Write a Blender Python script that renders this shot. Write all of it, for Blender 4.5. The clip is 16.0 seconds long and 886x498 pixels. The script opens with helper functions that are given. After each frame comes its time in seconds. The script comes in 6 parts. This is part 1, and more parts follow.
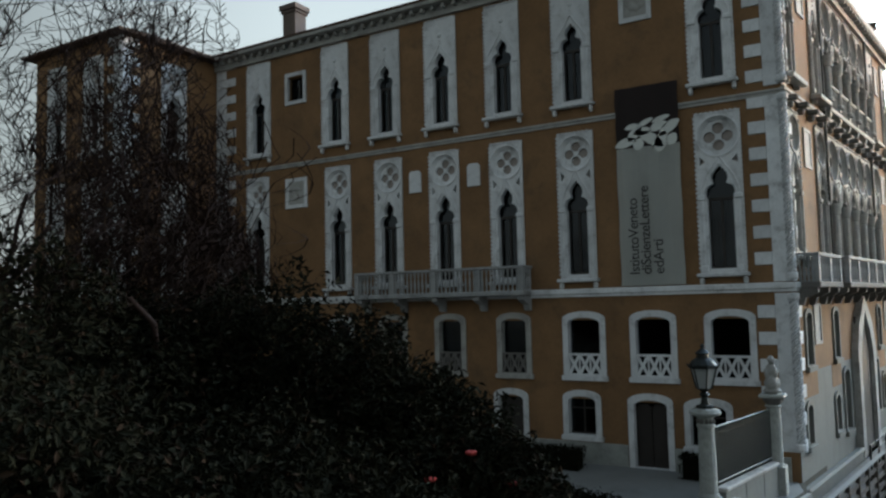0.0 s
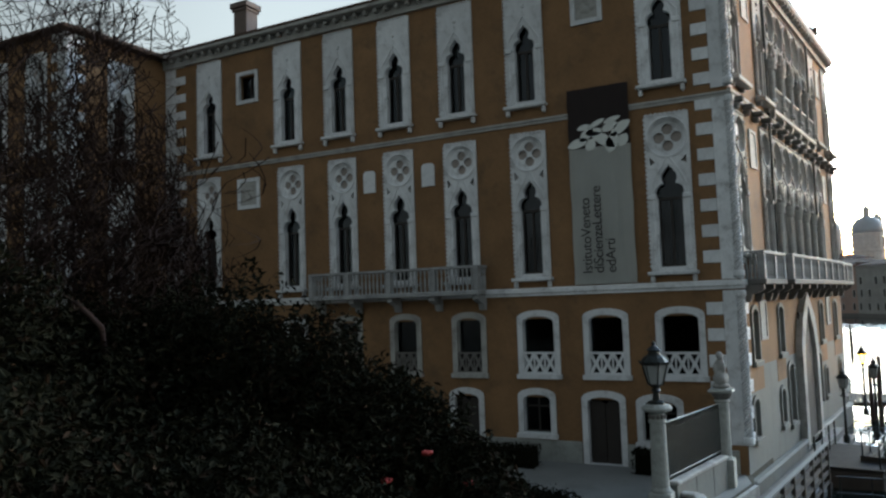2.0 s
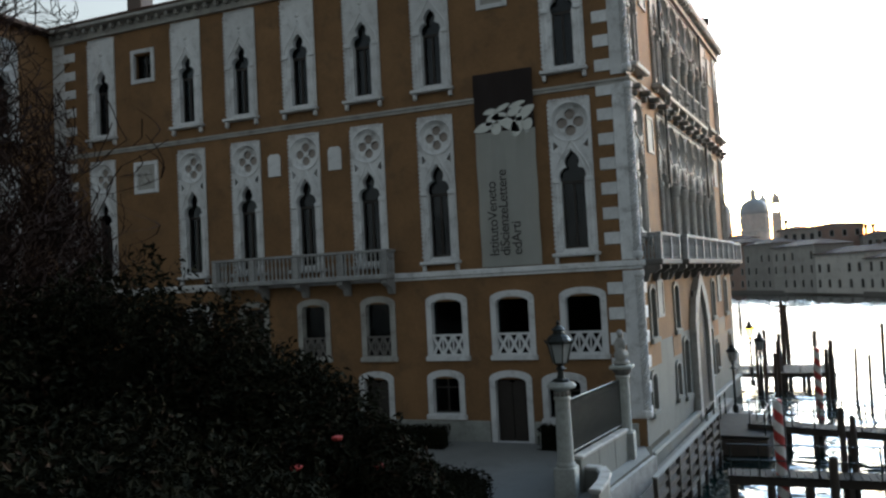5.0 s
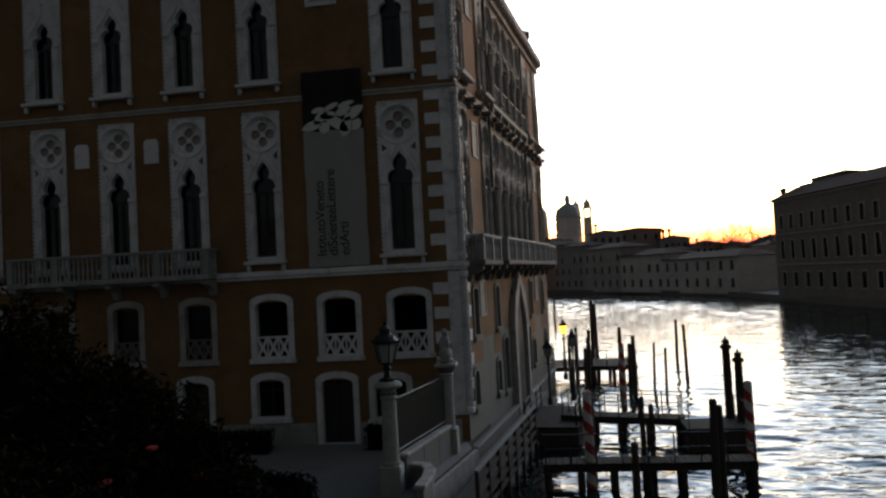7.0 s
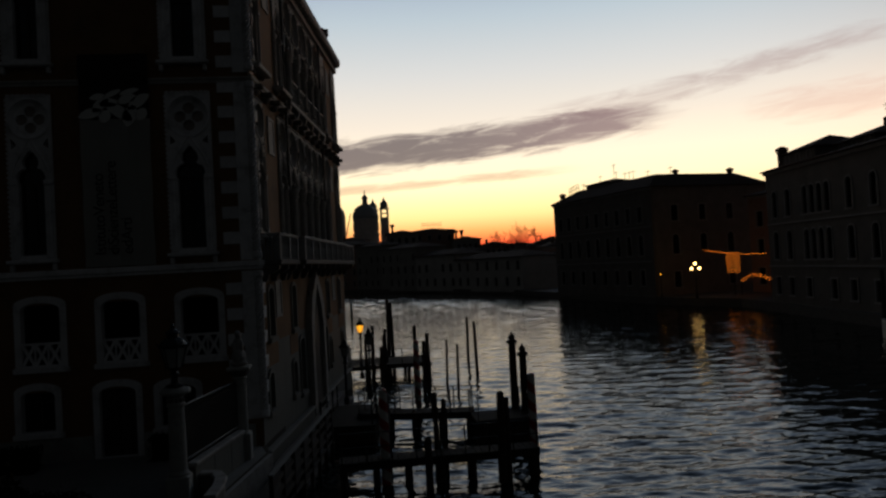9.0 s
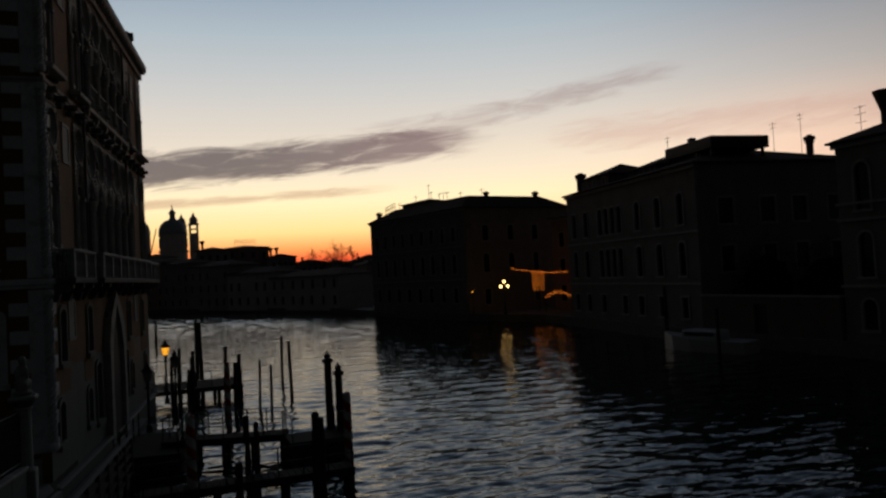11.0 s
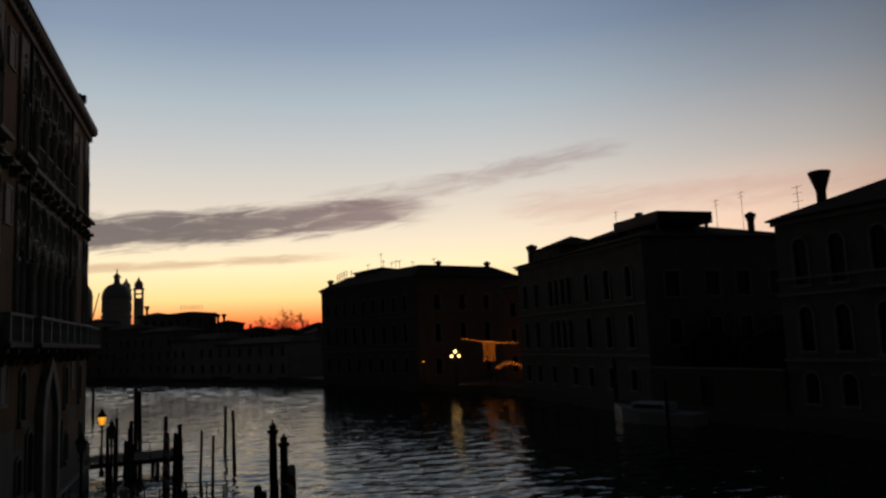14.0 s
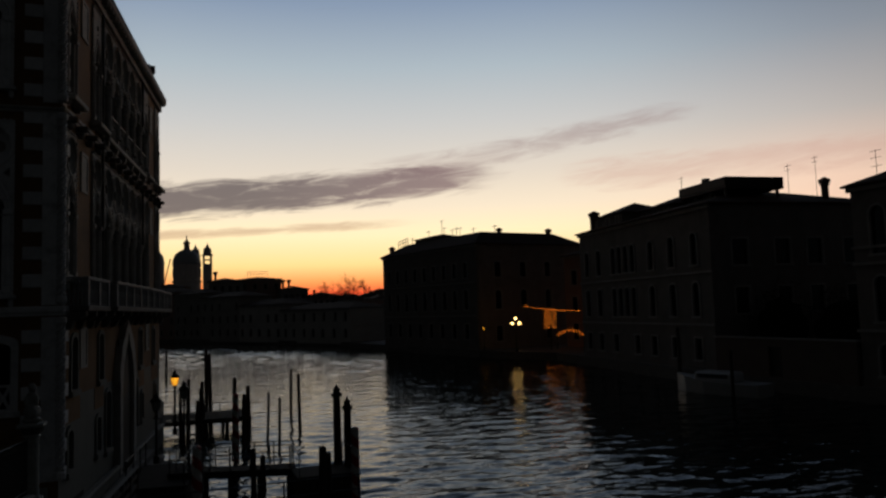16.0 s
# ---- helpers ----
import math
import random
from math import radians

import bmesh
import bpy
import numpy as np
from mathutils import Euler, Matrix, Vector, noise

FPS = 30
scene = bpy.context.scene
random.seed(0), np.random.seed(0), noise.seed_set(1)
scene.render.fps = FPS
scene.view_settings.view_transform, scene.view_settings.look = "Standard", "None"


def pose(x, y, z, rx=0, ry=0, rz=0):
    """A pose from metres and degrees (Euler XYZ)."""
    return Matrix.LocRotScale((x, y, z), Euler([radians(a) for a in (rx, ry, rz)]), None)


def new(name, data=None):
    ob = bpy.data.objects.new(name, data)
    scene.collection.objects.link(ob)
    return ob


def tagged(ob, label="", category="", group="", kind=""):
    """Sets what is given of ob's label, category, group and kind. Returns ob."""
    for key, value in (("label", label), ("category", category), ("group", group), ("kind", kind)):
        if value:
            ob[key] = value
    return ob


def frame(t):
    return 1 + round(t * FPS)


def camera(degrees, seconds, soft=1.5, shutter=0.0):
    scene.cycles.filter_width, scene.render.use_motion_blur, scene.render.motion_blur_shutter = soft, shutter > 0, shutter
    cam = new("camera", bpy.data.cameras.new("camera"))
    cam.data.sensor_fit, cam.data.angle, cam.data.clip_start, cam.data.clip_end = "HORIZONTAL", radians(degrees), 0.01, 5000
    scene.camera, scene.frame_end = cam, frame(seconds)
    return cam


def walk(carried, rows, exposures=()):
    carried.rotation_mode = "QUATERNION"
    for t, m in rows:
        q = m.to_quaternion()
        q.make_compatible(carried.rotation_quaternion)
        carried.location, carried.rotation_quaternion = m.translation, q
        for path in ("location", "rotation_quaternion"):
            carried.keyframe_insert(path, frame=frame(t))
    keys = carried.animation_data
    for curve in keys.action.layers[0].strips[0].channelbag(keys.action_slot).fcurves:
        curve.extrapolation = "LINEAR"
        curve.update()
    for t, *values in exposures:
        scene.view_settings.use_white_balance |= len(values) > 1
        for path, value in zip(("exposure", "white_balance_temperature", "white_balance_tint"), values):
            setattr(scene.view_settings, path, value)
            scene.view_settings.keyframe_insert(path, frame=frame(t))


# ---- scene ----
# camera: seconds, yaw, pitch, roll; it stands on a bridge and turns
cam = camera(60.61, 16.0, soft=2.4)
EYE = (0.0, 0.0, 7.5)
TURNS = [
    (0, 31.28, 4.24, 1.32),
    (0.5, 29.05, 4.26, 1.12),
    (1, 29.05, 4.25, 1.38),
    (1.5, 28.10, 3.64, 1.39),
    (2, 27.91, 4.16, 1.93),
    (2.5, 27.05, 3.43, 2.08),
    (3, 24.72, 3.49, 1.92),
    (5.5, 18.76, 2.22, 3.24),
    (6, 14.87, 1.88, 3.10),
    (6.5, 11.40, 1.88, 2.97),
    (7, 8.03, 2.00, 3.00),
    (7.5, 4.19, 2.03, 2.75),
    (8, 0.43, 1.57, 2.95),
    (8.5, -3.65, 1.54, 3.31),
    (9, -7.22, 1.17, 3.05),
    (9.5, -11.28, 1.66, 2.52),
    (10, -15.36, 1.37, 2.80),
    (12.5, -26.25, 4.03, 2.43),
    (13, -27.61, 5.17, 2.23),
    (13.5, -27.06, 6.76, 1.27),
    (14, -24.72, 6.84, 2.38),
    (14.5, -21.16, 4.71, 3.19),
    (15, -21.27, 5.77, 3.01),
    (15.5, -24.42, 4.60, 1.63),
    (16, -20.17, 4.52, 1.86)]
EXPOSURES = [(0.0, 5.38, 6400, 1), (3.0, 5.42, 6400, 2), (5.5, 5.4, 6500, 5), (6.0, 5.05, 6650, 8), (6.5, 4.42, 6850, 10), (7.0, 3.4, 6900, 11), (7.5, 2.15, 6900, 11), (8.0, 1.2, 6850, 11),
             (8.5, 0.78, 6800, 11), (9.0, 0.55, 6800, 11), (9.5, 0.4, 6750, 11), (10.0, 0.3, 6750, 11), (16.0, 0.27, 6750, 11)]
walk(cam, [(t, pose(*EYE, 90 + p, r, y)) for t, y, p, r in TURNS], EXPOSURES)

# ---- sky: a clear dawn, the sun still under the horizon ----
SUN_AZ = radians(11.5)


def node(tree, kind, inputs=(), operation=None, use_clamp=False, data_type=None, blend_type=None, interpolation_type=None):
    n = tree.nodes.new(kind)
    if data_type:
        n.data_type = data_type
    if blend_type:
        n.blend_type = blend_type
    if operation:
        n.operation = operation
    if use_clamp:
        n.use_clamp = True
    if interpolation_type:
        n.interpolation_type = interpolation_type
    for k, v in dict(inputs).items():
        if isinstance(v, bpy.types.NodeSocket):
            tree.links.new(v, n.inputs[k])
        else:
            n.inputs[k].default_value = v
    return n


def maths(tree, op, a, b=0.0, c=0.0, clamp=False):
    return node(tree, "ShaderNodeMath", {0: a, 1: b, 2: c}, operation=op, use_clamp=clamp).outputs[0]


def mix_rgb(tree, fac, a, b, blend="MIX"):
    n = node(tree, "ShaderNodeMix", data_type="RGBA", blend_type=blend)
    for i, v in ((0, fac), (6, a), (7, b)):
        if isinstance(v, bpy.types.NodeSocket):
            tree.links.new(v, n.inputs[i])
        else:
            n.inputs[i].default_value = v if i == 0 else (*v[:3], 1)
    return n.outputs[2]


def ramp(tree, fac, stops):
    n = node(tree, "ShaderNodeValToRGB", {0: fac})
    e = n.color_ramp.elements
    while len(e) < len(stops):
        e.new(0.5)
    for el, (p, c) in zip(e, stops):
        el.position, el.color = p, (*c, 1)
    return n.outputs[0]


def map_range(tree, v, a, b, c=0.0, d=1.0, smooth=True):
    return node(tree, "ShaderNodeMapRange", {0: v, 1: a, 2: b, 3: c, 4: d}, interpolation_type="SMOOTHSTEP" if smooth else "LINEAR").outputs[0]


def build_sky():
    w = bpy.data.worlds.new("dawn_sky")
    scene.world = w
    w.use_nodes = True
    t = w.node_tree
    t.nodes.clear()
    d = node(t, "ShaderNodeTexCoord").outputs["Generated"]
    xyz = node(t, "ShaderNodeSeparateXYZ", {0: d})
    x, y, z = xyz.outputs
    el = maths(t, "MULTIPLY", maths(t, "ARCSINE", z), 180 / math.pi)          # degrees above the horizon
    az = maths(t, "MULTIPLY", maths(t, "ARCTAN2", x, y), 180 / math.pi)       # degrees to the right of north
    flat = node(t, "ShaderNodeCombineXYZ", {0: x, 1: y, 2: 0.0}).outputs[0]
    flat = node(t, "ShaderNodeVectorMath", {0: flat}, operation="NORMALIZE").outputs[0]
    toward = node(t, "ShaderNodeVectorMath", {0: flat, 1: (math.sin(SUN_AZ), math.cos(SUN_AZ), 0)}, operation="DOT_PRODUCT").outputs["Value"]
    h = maths(t, "DIVIDE", el, 90.0, clamp=True)
    east = ramp(t, h, [(0.0, (0.82, 0.05, 0.025)), (0.015, (0.96, 0.095, 0.035)), (0.0255, (0.98, 0.33, 0.095)), (0.040, (0.98, 0.66, 0.27)), (0.064, (0.92, 0.77, 0.48)),
                       (0.085, (0.80, 0.69, 0.53)), (0.115, (0.65, 0.59, 0.51)), (0.155, (0.50, 0.51, 0.51)), (0.20, (0.35, 0.42, 0.475)), (0.25, (0.205, 0.275, 0.385)), (0.33, (0.12, 0.165, 0.25)),
                       (0.45, (0.025, 0.04, 0.065)), (1.0, (0.008, 0.011, 0.017))])
    side = ramp(t, h, [(0.0, (0.60, 0.34, 0.24)), (0.05, (0.80, 0.53, 0.38)), (0.09, (0.76, 0.55, 0.43)), (0.14, (0.43, 0.405, 0.39)), (0.20, (0.225, 0.26, 0.31)),
                       (0.25, (0.12, 0.16, 0.23)), (0.33, (0.045, 0.065, 0.105)), (0.45, (0.015, 0.024, 0.04)), (1.0, (0.008, 0.011, 0.017))])
    west = ramp(t, h, [(0.0, (0.019, 0.0195, 0.0195)), (0.12, (0.0188, 0.0205, 0.0215)), (0.28, (0.0155, 0.0172, 0.019)), (0.5, (0.009, 0.0103, 0.0118)), (1.0, (0.008, 0.011, 0.017))])
    col = mix_rgb(t, map_range(t, toward, 0.78, 0.985), side, east)
    bright = node(t, "ShaderNodeVectorMath", {0: flat, 1: (math.sin(SUN_AZ + 0.19), math.cos(SUN_AZ + 0.19), 0)}, operation="DOT_PRODUCT").outputs["Value"]
    west = node(t, "ShaderNodeVectorMath", {0: west, "Scale": map_range(t, bright, 0.0, 0.5, 0.49, 1.05)}, operation="SCALE").outputs[0]
    col = mix_rgb(t, map_range(t, bright, 0.66, 0.93), west, col)
    # streaks of cloud over the sunrise
    coord = node(t, "ShaderNodeCombineXYZ", {0: maths(t, "MULTIPLY", az, 0.085), 1: maths(t, "MULTIPLY", maths(t, "MULTIPLY_ADD", az, -0.09, el), 0.52), 2: 0.0}).outputs[0]
    n1 = node(t, "ShaderNodeTexNoise", {"Vector": coord, "Scale": 2.4, "Detail": 9.0, "Roughness": 0.66, "Distortion": 0.8}).outputs[0]

    def streak(el0, slope, width, az0, az1, lo, hi):
        line = maths(t, "MULTIPLY_ADD", az, slope, el0)
        off = maths(t, "DIVIDE", maths(t, "SUBTRACT", el, line), width)
        body = maths(t, "SUBTRACT", 1.0, maths(t, "MULTIPLY", off, off), clamp=True)
        ends = maths(t, "MULTIPLY", map_range(t, az, az0 - 6, az0 + 4), map_range(t, az, az1 + 6, az1 - 6))
        wisp = maths(t, "MULTIPLY_ADD", maths(t, "SUBTRACT", n1, 0.5), 1.7, body)
        return map_range(t, maths(t, "MULTIPLY", wisp, ends), lo, hi)
    c1 = streak(8.25, 0.072, 1.75, -9.0, 24.0, 0.24, 0.95)
    c2 = streak(8.0, 0.145, 1.5, 14.0, 40.0, 0.45, 1.4)
    c3 = streak(5.85, 0.045, 0.55, -6.0, 18.0, 0.35, 1.2)
    c4 = streak(9.6, 0.0, 1.8, 30.0, 60.0, 0.40, 1.2)
    col = mix_rgb(t, maths(t, "MULTIPLY", c3, 0.55), col, (0.40, 0.23, 0.15))
    col = mix_rgb(t, maths(t, "MULTIPLY", c4, 0.4), col, (0.50, 0.30, 0.25))
    col = mix_rgb(t, maths(t, "MULTIPLY", c2, 0.55), col, (0.26, 0.175, 0.175))
    col = mix_rgb(t, maths(t, "MULTIPLY", c1, 0.88), col, mix_rgb(t, map_range(t, az, 4.0, 24.0), (0.098, 0.079, 0.088), (0.21, 0.145, 0.15)))
    bg = node(t, "ShaderNodeBackground", {0: col, 1: 1.0})
    out = node(t, "ShaderNodeOutputWorld")
    t.links.new(bg.outputs[0], out.inputs[0])


build_sky()


# ---- materials ----
def material(name, base, rough=0.8, metal=0.0, var=0.25, scale=1.5, grain=30.0, bump=0.15, dirt=None, dirt_amount=0.0, dirt_scale=0.6, random_tint=0.0, stretch=(1, 1, 1), spec=0.4):
    m = bpy.data.materials.new(name)
    m.use_nodes = True
    t = m.node_tree
    b = t.nodes["Principled BSDF"]
    co = node(t, "ShaderNodeTexCoord").outputs["Object"]
    co = node(t, "ShaderNodeMapping", {"Vector": co, "Scale": stretch}).outputs[0]
    big = node(t, "ShaderNodeTexNoise", {"Vector": co, "Scale": scale, "Detail": 5.0, "Roughness": 0.6}).outputs[0]
    fine = node(t, "ShaderNodeTexNoise", {"Vector": co, "Scale": grain, "Detail": 3.0}).outputs[0]
    v = maths(t, "MULTIPLY_ADD", maths(t, "ADD", maths(t, "MULTIPLY", big, 1.5), maths(t, "MULTIPLY", fine, 0.5)), 2 * var, 1 - 2 * var)
    if random_tint:
        v = maths(t, "MULTIPLY", v, maths(t, "MULTIPLY_ADD", node(t, "ShaderNodeObjectInfo").outputs["Random"], 2 * random_tint, 1 - random_tint))
    col = node(t, "ShaderNodeVectorMath", {0: base, "Scale": v}, operation="SCALE").outputs[0]
    if dirt:
        spots = node(t, "ShaderNodeTexNoise", {"Vector": co, "Scale": dirt_scale, "Detail": 8.0, "Roughness": 0.7}).outputs[0]
        col = mix_rgb(t, maths(t, "MULTIPLY", map_range(t, spots, 0.48, 0.72), dirt_amount), col, dirt)
    t.links.new(col, b.inputs["Base Color"])
    b.inputs["Roughness"].default_value, b.inputs["Metallic"].default_value, b.inputs["Specular IOR Level"].default_value = rough, metal, spec
    if bump:
        bn = node(t, "ShaderNodeBump", {"Strength": bump, "Distance": 0.02, "Height": maths(t, "ADD", fine, big)})
        t.links.new(bn.outputs[0], b.inputs["Normal"])
    return m


def glass_material():
    m = bpy.data.materials.new("window_glass")
    m.use_nodes = True
    t = m.node_tree
    t.nodes.clear()
    co = node(t, "ShaderNodeTexCoord").outputs["Object"]
    wav = node(t, "ShaderNodeTexNoise", {"Vector": co, "Scale": 2.0}).outputs[0]
    bn = node(t, "ShaderNodeBump", {"Strength": 0.1, "Distance": 0.02, "Height": wav}).outputs[0]
    clear = node(t, "ShaderNodeBsdfTransparent", {0: (0.34, 0.38, 0.38, 1)})
    gloss = node(t, "ShaderNodeBsdfGlossy", {"Color": (0.72, 0.76, 0.82, 1), "Roughness": 0.06, "Normal": bn})
    fr = node(t, "ShaderNodeFresnel", {"IOR": 1.45})
    mx = node(t, "ShaderNodeMixShader", {0: fr.outputs[0], 1: clear.outputs[0], 2: gloss.outputs[0]})
    out = node(t, "ShaderNodeOutputMaterial")
    t.links.new(mx.outputs[0], out.inputs[0])
    return m


def water_material():
    m = bpy.data.materials.new("canal_water")
    m.use_nodes = True
    t = m.node_tree
    b = t.nodes["Principled BSDF"]
    b.inputs["Base Color"].default_value, b.inputs["Roughness"].default_value, b.inputs["IOR"].default_value = (0.005, 0.012, 0.011, 1), 0.03, 1.33
    b.inputs["Specular Tint"].default_value = (0.97, 1.0, 0.83, 1)
    co = node(t, "ShaderNodeTexCoord").outputs["Object"]
    m1 = node(t, "ShaderNodeMapping", {"Vector": co, "Rotation": (0, 0, radians(20)), "Scale": (0.32, 1.0, 1.0)}).outputs[0]
    swell = node(t, "ShaderNodeTexNoise", {"Vector": m1, "Scale": 0.42, "Detail": 2.0, "Distortion": 0.4}).outputs[0]
    chop = node(t, "ShaderNodeTexNoise", {"Vector": m1, "Scale": 1.9, "Detail": 3.0, "Roughness": 0.55, "Distortion": 0.5}).outputs[0]
    hgt = maths(t, "ADD", maths(t, "MULTIPLY", swell, 0.02), maths(t, "MULTIPLY", chop, 0.05))
    bn = node(t, "ShaderNodeBump", {"Strength": 1.0, "Distance": 1.0, "Height": hgt})
    t.links.new(bn.outputs[0], b.inputs["Normal"])
    return m


def striped_material(name, c1, c2, turns):
    m = material(name, c1, 0.6, var=0.15, scale=3)
    t = m.node_tree
    b = t.nodes["Principled BSDF"]
    xyz = node(t, "ShaderNodeSeparateXYZ", {0: node(t, "ShaderNodeTexCoord").outputs["Object"]}).outputs
    ang = maths(t, "DIVIDE", maths(t, "ARCTAN2", xyz[1], xyz[0]), 2 * math.pi)
    f = maths(t, "FRACT", maths(t, "ADD", maths(t, "MULTIPLY", xyz[2], turns), maths(t, "ADD", ang, 1.0)))
    old = b.inputs["Base Color"].links[0].from_socket
    t.links.new(mix_rgb(t, maths(t, "GREATER_THAN", f, 0.5), old, c2), b.inputs["Base Color"])
    return m


def glow_material(name, color, strength):
    m = bpy.data.materials.new(name)
    m.use_nodes = True
    b = m.node_tree.nodes["Principled BSDF"]
    b.inputs["Base Color"].default_value = (0.8, 0.7, 0.5, 1)
    b.inputs["Emission Color"].default_value, b.inputs["Emission Strength"].default_value = (*color, 1), strength
    return m


OCHRE = material("ochre_plaster", (0.218, 0.122, 0.057), 0.9, var=0.33, scale=0.45, grain=7, dirt=(0.118, 0.076, 0.042), dirt_amount=0.75, dirt_scale=0.8)
STONE = material("weathered_white_stone", (0.68, 0.685, 0.69), 0.75, var=0.2, scale=1.2, grain=14, dirt=(0.20, 0.19, 0.18), dirt_amount=0.6, dirt_scale=1.6, random_tint=0.12)
# streaky stone, base colour lowered to stand in for shade on the canal side
SHADEDSTONE = material("damp_shaded_stone", (0.175, 0.176, 0.158), 0.8, var=0.3, scale=0.7, grain=9, dirt=(0.13, 0.125, 0.11), dirt_amount=0.7, dirt_scale=0.7, stretch=(1, 1, 0.5))
# dirty grey stone; on the canal front its darkness also replaces missing shade
GREYSTONE = material("dirty_shaded_stone", (0.37, 0.36, 0.335), 0.8, var=0.3, scale=1.5, grain=12, dirt=(0.13, 0.12, 0.105), dirt_amount=0.65, dirt_scale=1.1, random_tint=0.1)
DARKSTONE = material("dark_stone", (0.14, 0.13, 0.12), 0.85, var=0.3, scale=2, grain=12)
TILES = material("old_roof_tiles", (0.085, 0.056, 0.042), 0.95, spec=0.08, var=0.3, scale=2.5, grain=10, stretch=(1, 1, 1))
GLASS = glass_material()
WOOD = material("dark_window_wood", (0.032, 0.026, 0.022), 0.6, var=0.2, scale=4)
CURTAIN = material("grey_curtain", (0.075, 0.075, 0.068), 0.9, var=0.15, scale=2, grain=40)
IRON = material("dark_iron", (0.03, 0.033, 0.03), 0.5, metal=0.6, var=0.25, scale=6)
BANNER = material("grey_banner_cloth", (0.66, 0.67, 0.63), 0.85, var=0.08, scale=0.8, grain=60)
BANNERDARK = material("dark_banner_cloth", (0.055, 0.042, 0.040), 0.85, var=0.1, scale=0.8, grain=60)
INK = material("banner_ink", (0.055, 0.05, 0.05), 0.85, var=0.05)
BARK = material("dark_bark", (0.040, 0.027, 0.023), 0.95, var=0.3, scale=4, grain=30, spec=0.05)
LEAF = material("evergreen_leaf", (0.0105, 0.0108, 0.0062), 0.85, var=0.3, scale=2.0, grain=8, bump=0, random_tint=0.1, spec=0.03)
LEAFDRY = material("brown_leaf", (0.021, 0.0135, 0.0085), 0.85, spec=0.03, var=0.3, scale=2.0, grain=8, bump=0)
PETAL = material("red_petal", (0.26, 0.022, 0.016), 0.8, var=0.1, bump=0)
SOIL = material("garden_soil", (0.055, 0.05, 0.035), 0.95, var=0.35, scale=0.8, grain=8)
GRAVEL = material("pale_gravel_paving", (0.215, 0.217, 0.208), 0.9, var=0.2, scale=0.5, grain=18, dirt=(0.10, 0.10, 0.09), dirt_amount=0.5, dirt_scale=0.5)
WATER = water_material()
TIMBER = material("wet_timber", (0.048, 0.038, 0.031), 0.75, var=0.3, scale=2, grain=20, stretch=(1, 1, 0.25), random_tint=0.2)
PLANK = material("grey_deck_plank", (0.032, 0.029, 0.026), 0.9, var=0.3, scale=3, grain=20, random_tint=0.25, spec=0.12)
STRIPES = striped_material("red_white_spiral_paint", (0.62, 0.60, 0.57), (0.38, 0.035, 0.03), 1.45)
FARSTONE = material("grimy_far_stone", (0.36, 0.345, 0.33), 0.85, var=0.25, scale=1.0, grain=8)
BRICK = material("old_brick_wall", (0.15, 0.115, 0.098), 0.9, var=0.3, scale=0.6, grain=7, dirt=(0.12, 0.10, 0.085), dirt_amount=0.6)
PLASTER_GREY = material("grey_plaster", (0.23, 0.21, 0.195), 0.9, var=0.25, scale=0.4, grain=6, dirt=(0.14, 0.12, 0.11), dirt_amount=0.6, random_tint=0.15)
# far plasters (soft and pink) raised in colour to imitate haze over distance
PLASTER_SOFT = material("haze_lightened_plaster", (0.34, 0.325, 0.305), 0.9, var=0.28, scale=0.25, grain=4, dirt=(0.24, 0.22, 0.2), dirt_amount=0.6, random_tint=0.25)
PLASTER_PALE = material("pale_plaster", (0.56, 0.54, 0.51), 0.9, var=0.2, scale=0.3, grain=5, dirt=(0.22, 0.2, 0.18), dirt_amount=0.6)
PLASTER_PINK = material("haze_faded_red_plaster", (0.36, 0.25, 0.21), 0.9, var=0.25, scale=0.3, grain=5, dirt=(0.16, 0.11, 0.09), dirt_amount=0.6)
# dome grey lightened too, haze included in the base colour
LEAD = material("grey_lead_dome", (0.34, 0.37, 0.39), 0.6, var=0.15, scale=0.1, grain=1.0)
HULL = material("white_boat_paint", (0.6, 0.6, 0.6), 0.3, var=0.1, scale=1)
SCREEN = material("fence_screen", (0.05, 0.06, 0.056), 0.6, var=0.2, scale=2, grain=40)
_t = SCREEN.node_tree
_mix = node(_t, "ShaderNodeMixShader", {0: 0.33, 1: node(_t, "ShaderNodeBsdfTransparent").outputs[0], 2: _t.nodes["Principled BSDF"].outputs[0]})
_t.links.new(_mix.outputs[0], _t.nodes["Material Output"].inputs[0])
# stained stone, darkened because unbuilt surroundings would shade low garden stonework
GARDENSTONE = material("stained_shaded_stone", (0.35, 0.357, 0.33), 0.8, var=0.28, scale=1.5, grain=12, dirt=(0.15, 0.155, 0.13), dirt_amount=0.7, dirt_scale=1.4, random_tint=0.1)
BACKING = material("brown_grey_backing_stone", (0.31, 0.27, 0.245), 0.9, var=0.3, scale=3, grain=14)
BALUSTRADE = material("grey_balcony_stone", (0.33, 0.33, 0.325), 0.8, var=0.3, scale=2, grain=12, dirt=(0.13, 0.125, 0.12), dirt_amount=0.6, dirt_scale=1.3, random_tint=0.15)
# near-dark plaster, so the added inner walls look like unlit rooms
ROOMBLOCK = material("dark_light_block", (0.07, 0.06, 0.05), 0.9, var=0.15, scale=0.6)
LAMPGLASS = material("milky_lamp_glass", (0.35, 0.36, 0.35), 0.25, var=0.1)
GLOW = glow_material("warm_lamp_glow", (1.0, 0.42, 0.025), 0.9)
GLOWWHITE = glow_material("globe_lamp_glow", (1.0, 0.62, 0.20), 4.5)
BULB = glow_material("amber_bulb", (1.0, 0.24, 0.018), 1.3)


